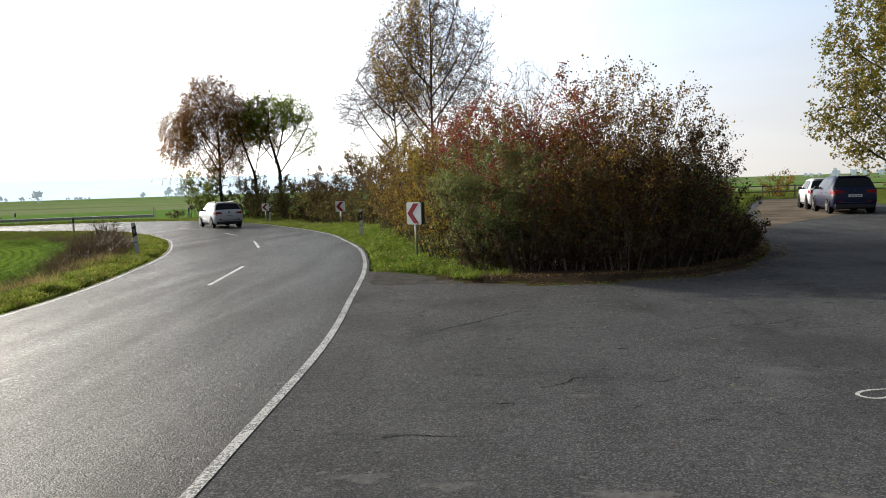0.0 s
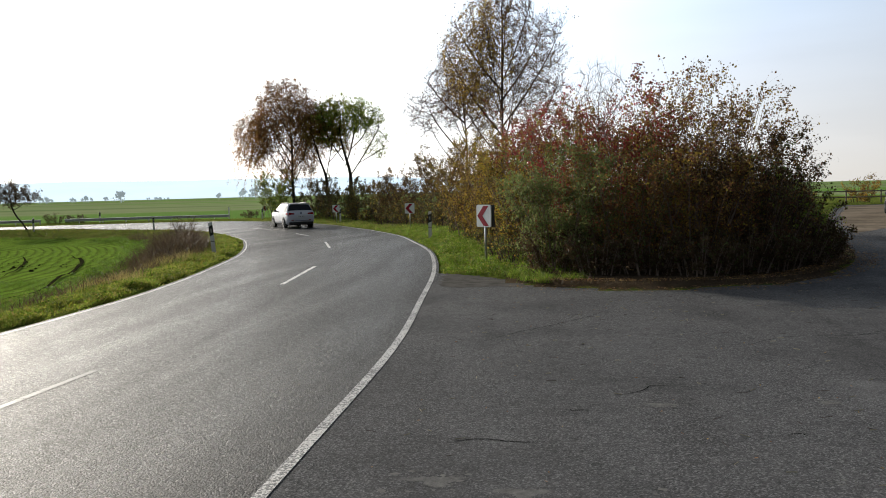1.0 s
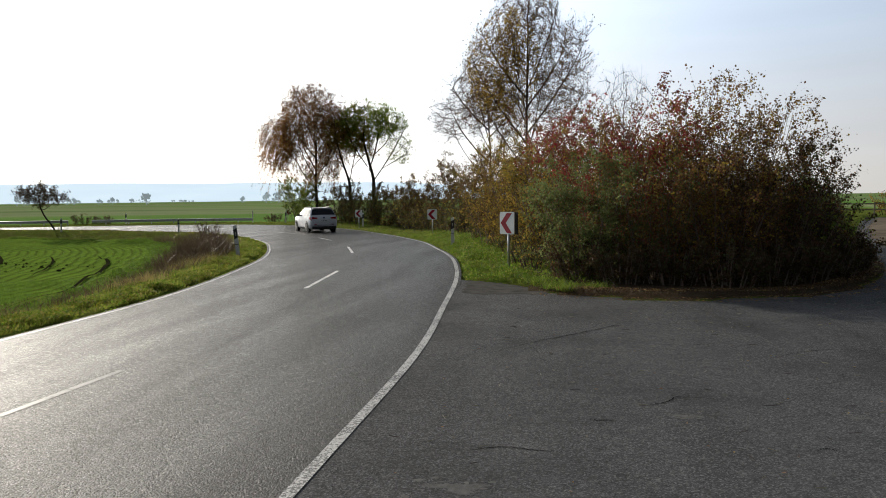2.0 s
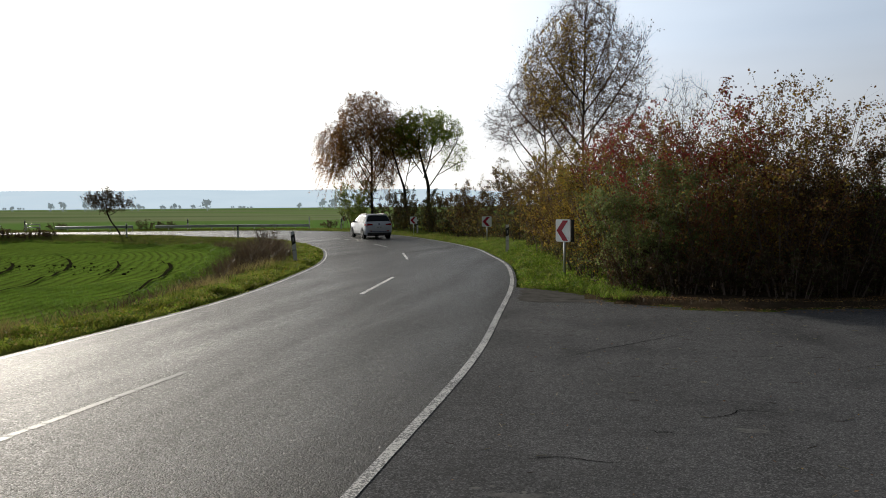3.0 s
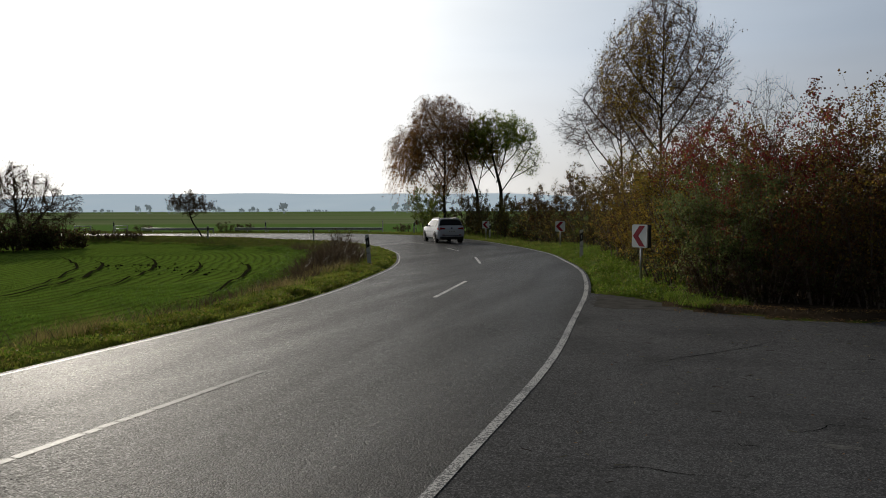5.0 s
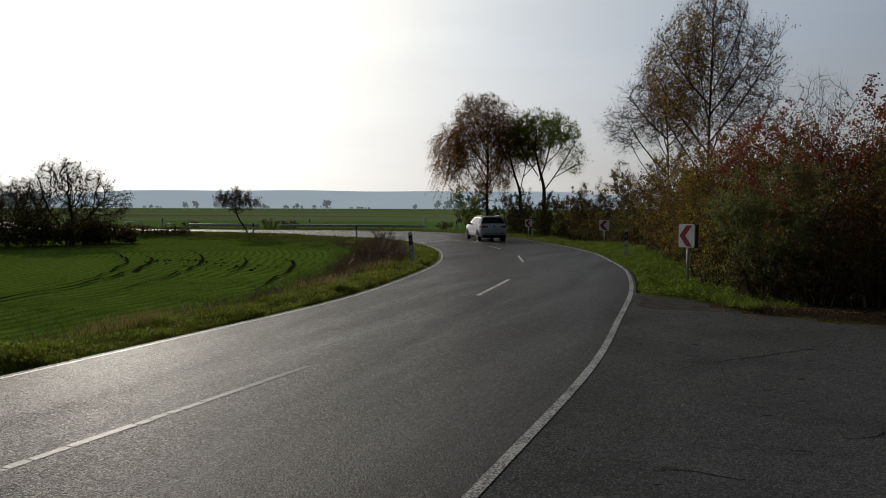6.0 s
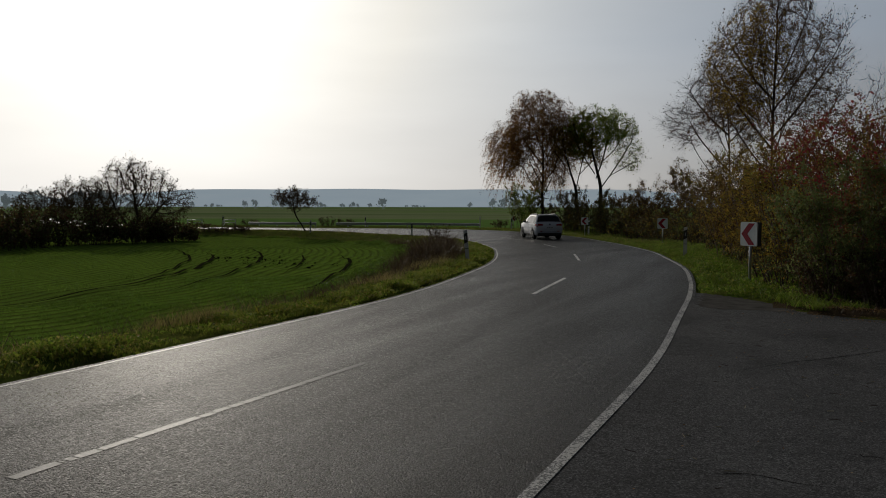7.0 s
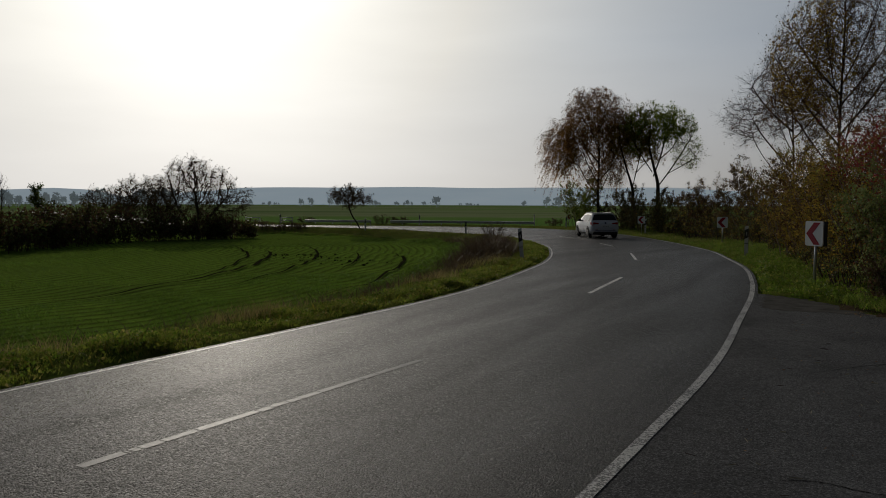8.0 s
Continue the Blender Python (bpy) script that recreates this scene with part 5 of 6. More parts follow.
z = land(x, y)[0] + 0.01 + 0.14 * tuft * rng.random(len(x))
size = 0.024 + 0.026 * rng.random(len(x)) * np.where(y > 24, 1.6, 1.0)
for k, mat in ((0, M_VERGE), (1, M_LUSH), (2, M_GRASS)):
    v, f = leaf_quads(rng, np.column_stack([x, y, z])[k::3], size[k::3])
    tagged(mesh_ob("verge_herbs", v, f, mat), "low broad-leaved herbs in clumps along the asphalt's edge", "herbs", kind="stuff")
# lumps of dark turf where the plough turns
x, y = beside(rng, left_line, 1, 2.6, 4.6, 900, index_at(left_line, 12), i1, 1.0)
dist = land(x, y)[3]
keep = np.abs(dist - (2.8 + 1.4 * smoothstep(y, 8, 30)) - 0.15) < 0.28
x, y = np.repeat(x[keep], 40), np.repeat(y[keep], 40)
x, y = x + 0.12 * rng.standard_normal(len(x)), y + 0.12 * rng.standard_normal(len(y))
blades("turf_lumps", rng, x, y, land(x, y)[0], 0.05 + 0.16 * rng.random(len(x)), 0.012 + 0.014 * rng.random(len(x)), 0.9, M_CROP, "lumps of dark green turf along the crop's edge", "grass")
x, y = beside(rng, left_line, 1, 0.4, 2.6, 3600, i0, i1, 1.0)
keep = wave(x * 0.8, y * 0.7) > 0.1
x, y = x[keep], y[keep]
blades("herbs", rng, x, y, land(x, y)[0], 0.06 + 0.12 * rng.random(len(x)), 0.014 + 0.012 * rng.random(len(x)), 0.9, M_YFLOWER, "yellowish herbs among the verge grass", "herbs")


def tussocks(rng, x, y, per, tall):
    """Blades in tufts round the given feet."""
    n = len(x)
    size = 0.5 + 0.8 * rng.random(n)
    px = np.repeat(x, per) + rng.standard_normal(n * per) * np.repeat(0.07 * size, per)
    py = np.repeat(y, per) + rng.standard_normal(n * per) * np.repeat(0.07 * size, per)
    return px, py, tall * np.repeat(size, per) * (0.45 + 0.6 * rng.random(n * per))


x, y = beside(rng, left_line, 1, 0.35, 3.0, 600, i0, index_at(left_line, 44), 0.8)
x, y, h = tussocks(rng, x, y, 32, 0.14)
blades("tussocks", rng, x, y, land(x, y)[0], h, 0.005 + 0.006 * rng.random(len(x)), 0.8, M_VERGE, "yellow-green tussocks of grass on the inner verge", "grass")
x, y = beside(rng, lot_line, 1, 0.0, 0.9, 80, 1, 7, 1.0)
x, y, h = tussocks(rng, x, y, 30, 0.15)
blades("tussocks", rng, x, y, land(x, y)[0], h, 0.005 + 0.006 * rng.random(len(x)), 0.8, M_LUSH, "tufts of grass at the foot of the island's shrubs", "grass")
x, y = beside(rng, right_line, -1, 0.2, 2.6, 420, index_at(right_line, 15.8), index_at(right_line, 40), 1.0)
keep = ~on_lot(x, y)
x, y, h = tussocks(rng, x[keep], y[keep], 34, 0.17)
blades("tussocks", rng, x, y, land(x, y)[0], h, 0.006 + 0.006 * rng.random(len(x)), 0.8, M_LUSH, "lush green tussocks on the outer verge", "grass")
# brown dead weeds between verge and crop
x, y = beside(rng, left_line, 1, 1.2, 4.2, 95000, index_at(left_line, 3), i1)
s = np.clip((y - 21.4) / 6.4, 0, 1)
patch = np.exp(-(np.hypot(x + 11.0 + 2.7 * s, y - 21.4 - 6.4 * s) / 1.1) ** 2) + 0.6 * np.exp(-(np.hypot(x + 24.3, y - 42.5) / 1.6) ** 2)
dense = 0.75 * np.clip(wave(x * 0.45 + 1, y * 0.4) - 0.05, 0, 1) * smoothstep(-y, -40, -8) + 1.7 * patch + 0.13 + 0.22 * smoothstep(-y, -22, -12)
keep = (rng.random(len(x)) < dense * 0.42) & (land(x, y)[1] > 0.2)
x, y, patch = x[keep], y[keep], patch[keep]
h = (0.1 + 0.26 * rng.random(len(x))) * (1 + 2.0 * patch) * np.where(rng.random(len(x)) > 0.97, 1.4, 1.0)
blades("weeds", rng, x, y, land(x, y)[0], h, 0.006 + 0.01 * rng.random(len(x)), 0.7, M_WEED, "brown dead weeds along the field's edge", "weeds")
for k, (wx, wy, wh) in enumerate(((-11.4, 22.4, 0.85), (-12.1, 24.4, 1.0), (-12.9, 26.3, 1.0), (-13.8, 28.6, 0.85), (-20.6, 42.6, 1.3))):
    shrub(210 + k, wx, wy, wh, 1.1, [(M_WEED, 1.0)], 1100, "brown twiggy dead weed stalks at the field's edge", size=0.04, group="dead weed stalks", stems=26)
# a band of herbs on the low ridge at the edge of the crop
x, y = beside(rng, left_line, 1, 3.0, 5.4, 52000, index_at(left_line, 13), index_at(left_line, 50))
off = land(x, y)[3] - (2.9 + 1.4 * smoothstep(y, 8, 30))
tuft = clumps(x, y, 1.5)
keep = rng.random(len(x)) < 1.6 * tuft * np.exp(-((off / 0.55) ** 2))
x, y, tuft = x[keep], y[keep], tuft[keep]
z = land(x, y)[0] + 0.02 + 0.24 * tuft * rng.random(len(x))
v, f = leaf_quads(rng, np.column_stack([x, y, z]), 0.04 + 0.04 * rng.random(len(x)))
tagged(mesh_ob("field_edge_herbs", v, f, M_CROP), "low green herbs in a band at the crop's edge", "herbs", kind="stuff")
# pale dry grass stalks between the verge and the crop
x, y = beside(rng, left_line, 1, 1.0, 2.2, 480, index_at(left_line, 3), index_at(left_line, 22), 1.0)
keep = clumps(x, y, 0.9) > 0.55
x, y, h = tussocks(rng, x[keep], y[keep], 26, 0.3)
blades("dry_grass", rng, x, y, land(x, y)[0], h, 0.003 + 0.003 * rng.random(len(x)), 0.5, M_TAN, "tan stalks of dry grass along the inner verge", "grass")
# the outer verge
j0, j1 = index_at(right_line, 14.6), int(np.argmin(np.hypot(right_line[:, 0] + 32.5, right_line[:, 1] - 64.6)))
x, y = beside(rng, right_line, -1, 0.15, 2.8, 44000, j0, index_at(right_line, 42), 1.1)
keep = ~on_lot(x, y)
x, y = x[keep], y[keep]
tuft = clumps(x, y, 2.0)
keep = rng.random(len(x)) < 1.5 * tuft**1.5
x, y, tuft = x[keep], y[keep], tuft[keep]
z = land(x, y)[0] + 0.01 + 0.17 * tuft * rng.random(len(x))
v, f = leaf_quads(rng, np.column_stack([x, y, z]), 0.03 + 0.03 * rng.random(len(x)))
tagged(mesh_ob("verge_herbs", v, f, M_LUSH), "lush low herbs in clumps on the outer verge", "herbs", kind="stuff")
x, y = beside(rng, right_line, -1, 0.15, 3.4, 32000, j0, j1, 1.2)
keep = ~on_lot(x, y)
x, y = x[keep], y[keep]
tuft = clumps(x, y, 2.2)
keep = rng.random(len(x)) < 0.12 + 1.3 * tuft
x, y, tuft = x[keep], y[keep], tuft[keep]
h = (0.025 + 0.2 * rng.random(len(x)) * tuft**1.4) * np.where(y > 28, 1.4, 1.0)
for near_, mat, label in ((True, M_LUSH, "lush green grass on the outer verge"), (False, M_GRASS, "tired yellowish grass on the outer verge round the bend")):
    k = (y < 33 + 5 * wave(x, y)) == near_
    blades("grass", rng, x[k], y[k], land(x[k], y[k])[0], np.maximum(h[k], 0.04), 0.008 + 0.008 * rng.random(k.sum()), 0.7, mat, label, "grass")
x, y = beside(rng, lot_line, 1, -0.02, 0.7, 2600, 6, 60, 1.3)
blades("dry_grass", rng, x, y, land(x, y)[0], 0.03 + 0.09 * rng.random(len(x)), 0.007 + 0.008 * rng.random(len(x)), 0.9, M_WEED, "dry brown grass along the island's edge", "grass")
# rows of winter crop
x, y = beside(rng, left_line, 1, 3.0, 30, 90000, index_at(left_line, 1), i1, 1.0)
dd = np.round(land(x, y)[3] / 0.42) * 0.42
zz, wd, so, dist, _ = land(x, y)
keep = (np.abs(dist - dd) < 0.1 + 0.08 * wave(x * 0.6, y * 0.5)) & (wd < 0.5) & (x > -40)
for pts, wide in RUTS:                          # nothing grows in the ruts
    keep &= to_line(x, y, spline(pts, 40))[0] > 0.7 * wide
x, y, zz = x[keep], y[keep], zz[keep]
blades("crop", rng, x, y, zz, 0.05 + 0.07 * rng.random(len(x)), 0.012 + 0.012 * rng.random(len(x)), 0.8, M_CROP, "short green winter crop in curved rows", "crop")
x, y = beside(rng, left_line, 1, 1.3, 9.0, 44000, index_at(left_line, 4), index_at(left_line, 22), 1.0)
keep = clumps(x, y, 1.3) + 0.3 * rng.random(len(x)) > 0.42
x, y = x[keep], y[keep]
blades("crop", rng, x, y, land(x, y)[0], 0.04 + 0.09 * rng.random(len(x)) * clumps(x, y, 2.1), 0.008 + 0.01 * rng.random(len(x)), 0.9, M_CROP, "tufts of winter crop and grass beside the verge", "crop")
# fallen leaves at the island's edge and on the lot
xa, ya = beside(rng, lot_line, -1, -0.5, 0.45, 3800, 6, 30, 1.2)
xb, yb = beside(rng, lot_line, -1, -0.3, 0.7, 2200, 22, 90, 1.3)
x1, y1 = np.r_[xa, xb], np.r_[ya, yb]
x2, y2 = rng.uniform(-1.2, 12, 800), rng.uniform(3, 22, 800)
x, y = np.r_[x1, x2], np.r_[y1, y2]
flat = on_lot(x, y)
z = np.where(flat, np.where(np.arange(len(x)) < len(x1), 0.03 * np.exp(-(to_line(x, y, lot_line)[0] / 0.3) ** 2), 0.0) + 0.003, land(x, y)[0] + 0.03)
v, f = leaf_quads(rng, np.column_stack([x, y, z]), np.where(np.arange(len(x)) < len(x1), 0.042, 0.026))
v = v.reshape(-1, 4, 3)
v[..., 2] = z[:, None] + 0.012 * rng.random((len(z), 4))
tagged(mesh_ob("fallen_leaves", v.reshape(-1, 3), f, M_LITTER), "brown fallen leaves scattered at the island's edge", "leaves", kind="stuff")

# straw and broken twigs scattered over the lot
for name, mat, count, long, thin, label in (("straw", M_STRAW, 150, 0.05, 0.005, "short bits of pale straw lying on the asphalt"), ("broken_twigs", M_TWIG, 90, 0.07, 0.0035, "small broken twigs lying on the asphalt")):
    x, y = rng.uniform(-1.3, 7, count), 3.4 + 9.4 * rng.random(count) ** 0.8
    a = np.where(rng.random(count) < 0.6, 0.25 * rng.standard_normal(count), math.pi * rng.random(count))
    half = 0.5 * long * (0.4 + rng.random(count))
    d = np.column_stack([np.cos(a) * half, np.sin(a) * half, 0.004 * rng.random(count)])
    c = np.column_stack([x, y, np.full(count, 0.004)])
    P = np.stack([c - d, c + 0.1 * np.roll(d, 1, axis=1) * np.array([1, 1, 0]), c + d], axis=1)
    tagged(mesh_ob(name, *tubes(P, np.full((count, 3), thin * 0.6), 4), mat), label, "litter", kind="stuff")

# ---- far land ----
az = np.radians(np.linspace(-12, 82, 190))
prof = 79 + 5 * np.sin(az * 5.1 + 0.6) + 3 * np.sin(az * 13) + 1.5 * np.sin(az * 37)
prof *= smoothstep(np.degrees(az), -10, 18)
prof *= np.interp(np.degrees(az), [0, 44, 48, 51.5, 54, 56, 60, 70], [1, 1, 0.7, 0.36, 0.8, 0.86, 0.62, 0.5])
foot = np.column_stack([-np.sin(az) * 3100, np.cos(az) * 3100])
crest = np.column_stack([-np.sin(az) * 3800, np.cos(az) * 3800])
tagged(strip("backdrop", foot, crest, -2.0, np.maximum(prof * 1.05, -2) + 1.7, M_HILL), "low wooded ridge on the horizon, its blue haze a painted glow", "hills", kind="structure")


def bearing(left, dist):
    return -math.sin(radians(left)) * dist, math.cos(radians(left)) * dist


def far_clump(rng, left, dist, w, h, out):
    """A row of small trees, each a ragged crown over a short trunk."""
    x0, y0 = bearing(left, dist)
    across = Vector((math.cos(radians(left)), math.sin(radians(left))))
    count = max(1, int(w / (0.75 * h)))
    for k in range(count):
        at = (k + 0.5) / count - 0.5 + 0.3 * (rng.random() - 0.5) / count
        x, y = x0 + across.x * w * at, y0 + across.y * w * at + 6 * rng.standard_normal() * (count > 1)
        tall = h * (0.65 + 0.4 * rng.random())
        n = 130
        c = rng.standard_normal((n, 3))
        c /= np.linalg.norm(c, axis=1, keepdims=True)
        c *= (rng.random(n) ** 0.45)[:, None] * (0.75 + 0.35 * np.sin(3 * c[:, :1] + 2 * c[:, 2:] + 6 * rng.random()))
        c = c * np.array([0.42, 0.42, 0.42]) * tall + np.array([x, y, tall * 0.58])
        out.append(leaf_quads(rng, c, 0.2 * tall + 0.25))
        low = rng.standard_normal((22, 3)) * np.array([0.3, 0.3, 0.1]) * tall + np.array([x, y, 0.12 * tall])
        out.append(leaf_quads(rng, low, 0.14 * tall))
        out.append(tubes(np.array([[(x, y, -1.0), (x, y, 0.5 * tall)]]), np.full((1, 2), 0.035 * tall), 4))


rng = np.random.default_rng(77)
woods = []
FAR = [(23.4, 800, 9, 8), (20.5, 760, 24, 13), (21.8, 780, 14, 11), (19.5, 740, 20, 12), (29.8, 700, 6, 10), (32.0, 900, 8, 8), (33.0, 900, 10, 6), (34.3, 850, 5, 8), (34.7, 850, 5, 8), (37.0, 800, 6, 11), (37.6, 780, 7, 10),
       (39.0, 820, 6, 11), (39.8, 820, 5, 9), (42.0, 900, 5, 5), (43.3, 800, 6, 8), (49, 600, 50, 12), (51, 560, 60, 13), (53.4, 640, 40, 9), (56, 600, 60, 10), (60, 600, 60, 10), (-26, 520, 30, 5), (-28.2, 500, 12, 7), (-29.6, 520, 24, 5), (-32, 480, 40, 6), (-36, 460, 60, 8), (-24, 560, 20, 3)]
for left, dist, w, h in FAR:
    far_clump(rng, left, dist, w, h, woods)
for k in range(34):
    far_clump(rng, rng.uniform(14, 66), rng.uniform(1200, 1900), rng.uniform(8, 40), rng.uniform(5, 10), woods)
tagged(mesh_ob("far_woods", *join(woods), M_FARWOOD), "single trees and hedges on the plain, their haze a painted glow", "trees", kind="stuff")

# ---- signs, posts, rails ----


def chevron_sign(x, y, turn, h, label, back=False):
    """turn: degrees that the face turns to the left from facing -y."""
    z = float(land(x, y)[0][0])
    th = thing("chevron_sign", label, "road sign", pose(x, y, z, 0, 0, turn), "chevron signs")
    post = rod(bmesh.new(), (0, 0.03, -0.2), (0, 0.03, h + 0.22), 0.03, sides=14)
    part("post", post, M_STEEL, th, "galvanised steel tube", True)
    corner = [(cx * (0.21 + 0.05 * math.cos(t)), cz * (0.21 + 0.05 * math.sin(t))) for cx, cz, a in ((1, 1, 0), (-1, 1, 1), (-1, -1, 0), (1, -1, 1)) for t in [math.pi / 2 * (k / 5 if a == 0 else 1 - k / 5) for k in range(6)]]
    board = prism(bmesh.new(), corner, 0.024, pose(0, -0.012, h))
    board = part("board", board, M_SIGNWHITE, th, "white retroreflective board with rounded corners")
    bm = bmesh.new()
    prism(bm, [(-0.225, 0.0), (0.0, 0.235), (0.185, 0.235), (-0.04, 0.0), (0.185, -0.235), (0.0, -0.235)], 0.004, pose(0, -0.0265, h))
    part("chevron", bm, M_SIGNRED, board, "red arrow pointing along the bend")
    for k in (-0.13, 0.13):
        bm = box(bmesh.new(), (0.1, 0.03, 0.035), pose(0, 0.014, h + k), 0.004)
        part("clamp", bm, M_STEEL, th)
    if back:
        bm = box(bmesh.new(), (0.52, 0.02, 0.52), pose(0.0, 0.085, h), 0.006)
        part("rear_board", bm, M_SIGNBACK, th, "dark back of a second board")
    return th


chevron_sign(-1.37, 18.1, -46, 1.06, "white chevron board with a red arrow on a steel post", True)
chevron_sign(-6.7, 39.0, -12, 1.06, "white chevron board with a red arrow before dark shrubs")
chevron_sign(-14.6, 54.0, -6, 1.05, "white chevron board with a red arrow below the trees")
chevron_sign(-25.88, 70.25, 70, 0.9, "chevron board turned away, seen dark against the field")


def delineator(x, y, turn, lean=0.0):
    z = float(land(x, y)[0][0])
    th = thing("delineator_post", "white plastic roadside post with a black band, standing in the verge", "delineator", pose(x, y, z, 0, lean, 0) @ pose(0, 0, 0, 0, 0, turn), "roadside posts")
    out = [(-0.06, -0.03), (0.06, -0.03), (0.045, 0.02), (0.0, 0.06), (-0.045, 0.02)]

    def shaft(z0, z1, grow, slant):
        bm = bmesh.new()
        lo = [bm.verts.new((px * grow, py * grow, z0 + slant * px)) for px, py in out]
        hi = [bm.verts.new((px * grow, py * grow, z1 + slant * px)) for px, py in out]
        bm.faces.new(lo[::-1])
        bm.faces.new(hi)
        for i in range(5):
            j = (i + 1) % 5
            bm.faces.new((lo[i], lo[j], hi[j], hi[i]))
        return bm

    part("shaft", shaft(-0.15, 1.0, 1.0, 0.25), M_WHITE, th)
    band = part("band", shaft(0.6, 0.9, 1.03, 0.5), M_BLACK, th, "slanted black band")
    bm = box(bmesh.new(), (0.035, 0.008, 0.12), pose(0, -0.034, 0.75), 0.002)
    part("reflector", bm, M_REFLECT, band, "grey reflector")
    bm = box(bmesh.new(), (0.122, 0.008, 0.02), pose(0, -0.033, 0.42), 0.002)
    part("seam", bm, M_BLACK, th)
    return th


for x, y, turn, lean in ((-9.915, 22.37, 20, -5.5), (-4.05, 27.75, 5, 0), (-14.81, 55.88, 15, 1), (-26.5, 50.25, 30, -1), (-37.4, 53.0, 40, 1), (-40.25, 66.5, 30, 0), (-54.5, 62, 40, 0), (-24.75, 66.5, 20, 1)):
    delineator(x, y, turn, lean)
z = float(land(-29, 69.25)[0][0])
mp = thing("marker_post", "tall plain white marker post at the guard rail's end", "post", pose(-29, 69.25, z))
part("shaft", box(bmesh.new(), (0.09, 0.09, 1.2), pose(0, 0, 0.5), 0.01), M_WHITE, mp)


def guard_rail(line, z0, label):
    """A steel beam on posts along a line in plan."""
    line = np.array(line)
    n = sides_of(line)
    th = thing("guard_rail", label, "guard rail", pose(line[0][0], line[0][1], z0), "guard rails")
    loc = line - line[0]
    prof = [(0.0, 0.25), (0.05, 0.235), (0.05, 0.18), (0.0, 0.155), (0.0, 0.1), (0.05, 0.075), (0.05, 0.02), (0.0, 0.0)]
    rows = [np.column_stack([loc - n * dx, np.full(len(loc), 0.5 + dz)]) for dx, dz in prof]
    rows += [np.column_stack([loc + n * (0.006 - dx), np.full(len(loc), 0.5 + dz)]) for dx, dz in prof[::-1]]
    v, k, c = np.vstack(rows), len(loc), len(rows)
    f = [(r * k + i, r * k + i + 1, ((r + 1) % c) * k + i + 1, ((r + 1) % c) * k + i) for r in range(c) for i in range(k - 1)]
    f += [tuple(r * k for r in range(c)), tuple(r * k + k - 1 for r in range(c))[::-1]]
    mesh_ob("beam", v, f, M_STEEL, th, "galvanised beam with a ribbed face")
    s = np.r_[0, np.cumsum(np.linalg.norm(np.diff(loc, axis=0), axis=1))]
    for d in np.arange(1.1, s[-1], 2.0):
        px, py = np.interp(d, s, loc[:, 0]), np.interp(d, s, loc[:, 1])
        bm = box(bmesh.new(), (0.06, 0.1, 1.1), pose(px + 0.05, py + 0.12, 0.14), 0.008)
        part("post", bm, M_STEEL, th)
    return th


guard_rail(spline([(-51.75, 62.63), (-48.12, 63.25), (-44.75, 64.5)], 24), -0.68, "galvanised steel guard rail along the far side of the road")
guard_rail(spline([(-42.75, 65), (-37.5, 66.75), (-32.5, 67.88), (-28.63, 68.25)], 40), -0.68, "long galvanised steel guard rail along the far side of the road")


def pipe_rail(x, y, turn, w):
    th = thing("pipe_rail", "short white pipe railing at a culvert beside the road", "railing", pose(x, y, float(land(x, y)[0][0]), 0, 0, turn), "pipe railings")
    for k in (-w / 2, w / 2):
        part("post", rod(bmesh.new(), (k, 0, -0.3), (k, 0, 0.58), 0.045), M_WHITE, th, smooth=True)
    for z in (0.25, 0.55):
        part("rail", rod(bmesh.new(), (-w / 2 - 0.05, 0, z), (w / 2 + 0.05, 0, z), 0.045), M_WHITE, th, smooth=True)
    return th


pipe_rail(-59, 62.75, 20, 1.6)
pipe_rail(-55, 63.62, 20, 1.2)


def rail_fence(a, b, n):
    a, b = Vector(a), Vector(b)
    th = thing("rail_fence", "weathered wooden rail fence at the end of the lay-by", "fence", pose(*a, 0))
    d = b - a
    for i in range(n + 1):
        p = d * i / n
        part("post", rod(bmesh.new(), (p.x, p.y, -0.2), (p.x, p.y, 1.05), 0.06, 0.055, 8), M_WOOD, th)
        if i < n:
            q = d * (i + 1) / n
            for z in (0.5, 0.92):
                part("rail", rod(bmesh.new(), (p.x, p.y - 0.06, z), (q.x, q.y - 0.06, z), 0.045, 0.04, 7), M_WOOD, th)
    return th


rail_fence((17, 58.8), (38, 58.2), 9)
for seed, x, y, h, r in ((111, 15.5, 60.5, 1.7, 1.6), (112, 19, 60.5, 1.3, 1.6), (113, 23.3, 60.2, 2.2, 1.4), (114, 12, 50, 2.0, 2.0), (115, 25.5, 46, 1.6, 2.0), (116, 24.5, 38, 1.4, 1.8), (117, 12.5, 56, 2.0, 2.0)):
    shrub(seed, x, y, h, r, [(B, 0.5), (Y, 0.5)], 1500, "low olive and brown shrub by the lay-by fence", size=0.1, group="shrubs by the fence", stems=22)

for seed, x, y, h, r in ((131, -44.6, 66.6, 1.0, 1.8), (132, -43.2, 67.4, 0.8, 1.6), (134, -27.3, 70.6, 0.8, 1.8), (135, -53.5, 65.0, 0.7, 1.6)):
    shrub(seed, x, y, h, r, [(M_WEED, 0.7), (GR, 0.3)], 900, "low brown scrub beside the guard rail", size=0.08, group="scrub by the rails", stems=20)

for k in range(7):
    shrub(260 + k, -52.5 + 1.25 * k, 52.2 + 0.22 * k, 0.75 + 0.2 * math.sin(k * 2.7), 1.2, [(M_WEED, 0.5), (DK, 0.5)], 700, "low dark scrub between the crop and the road", size=0.08, group="scrub by the road", stems=16)

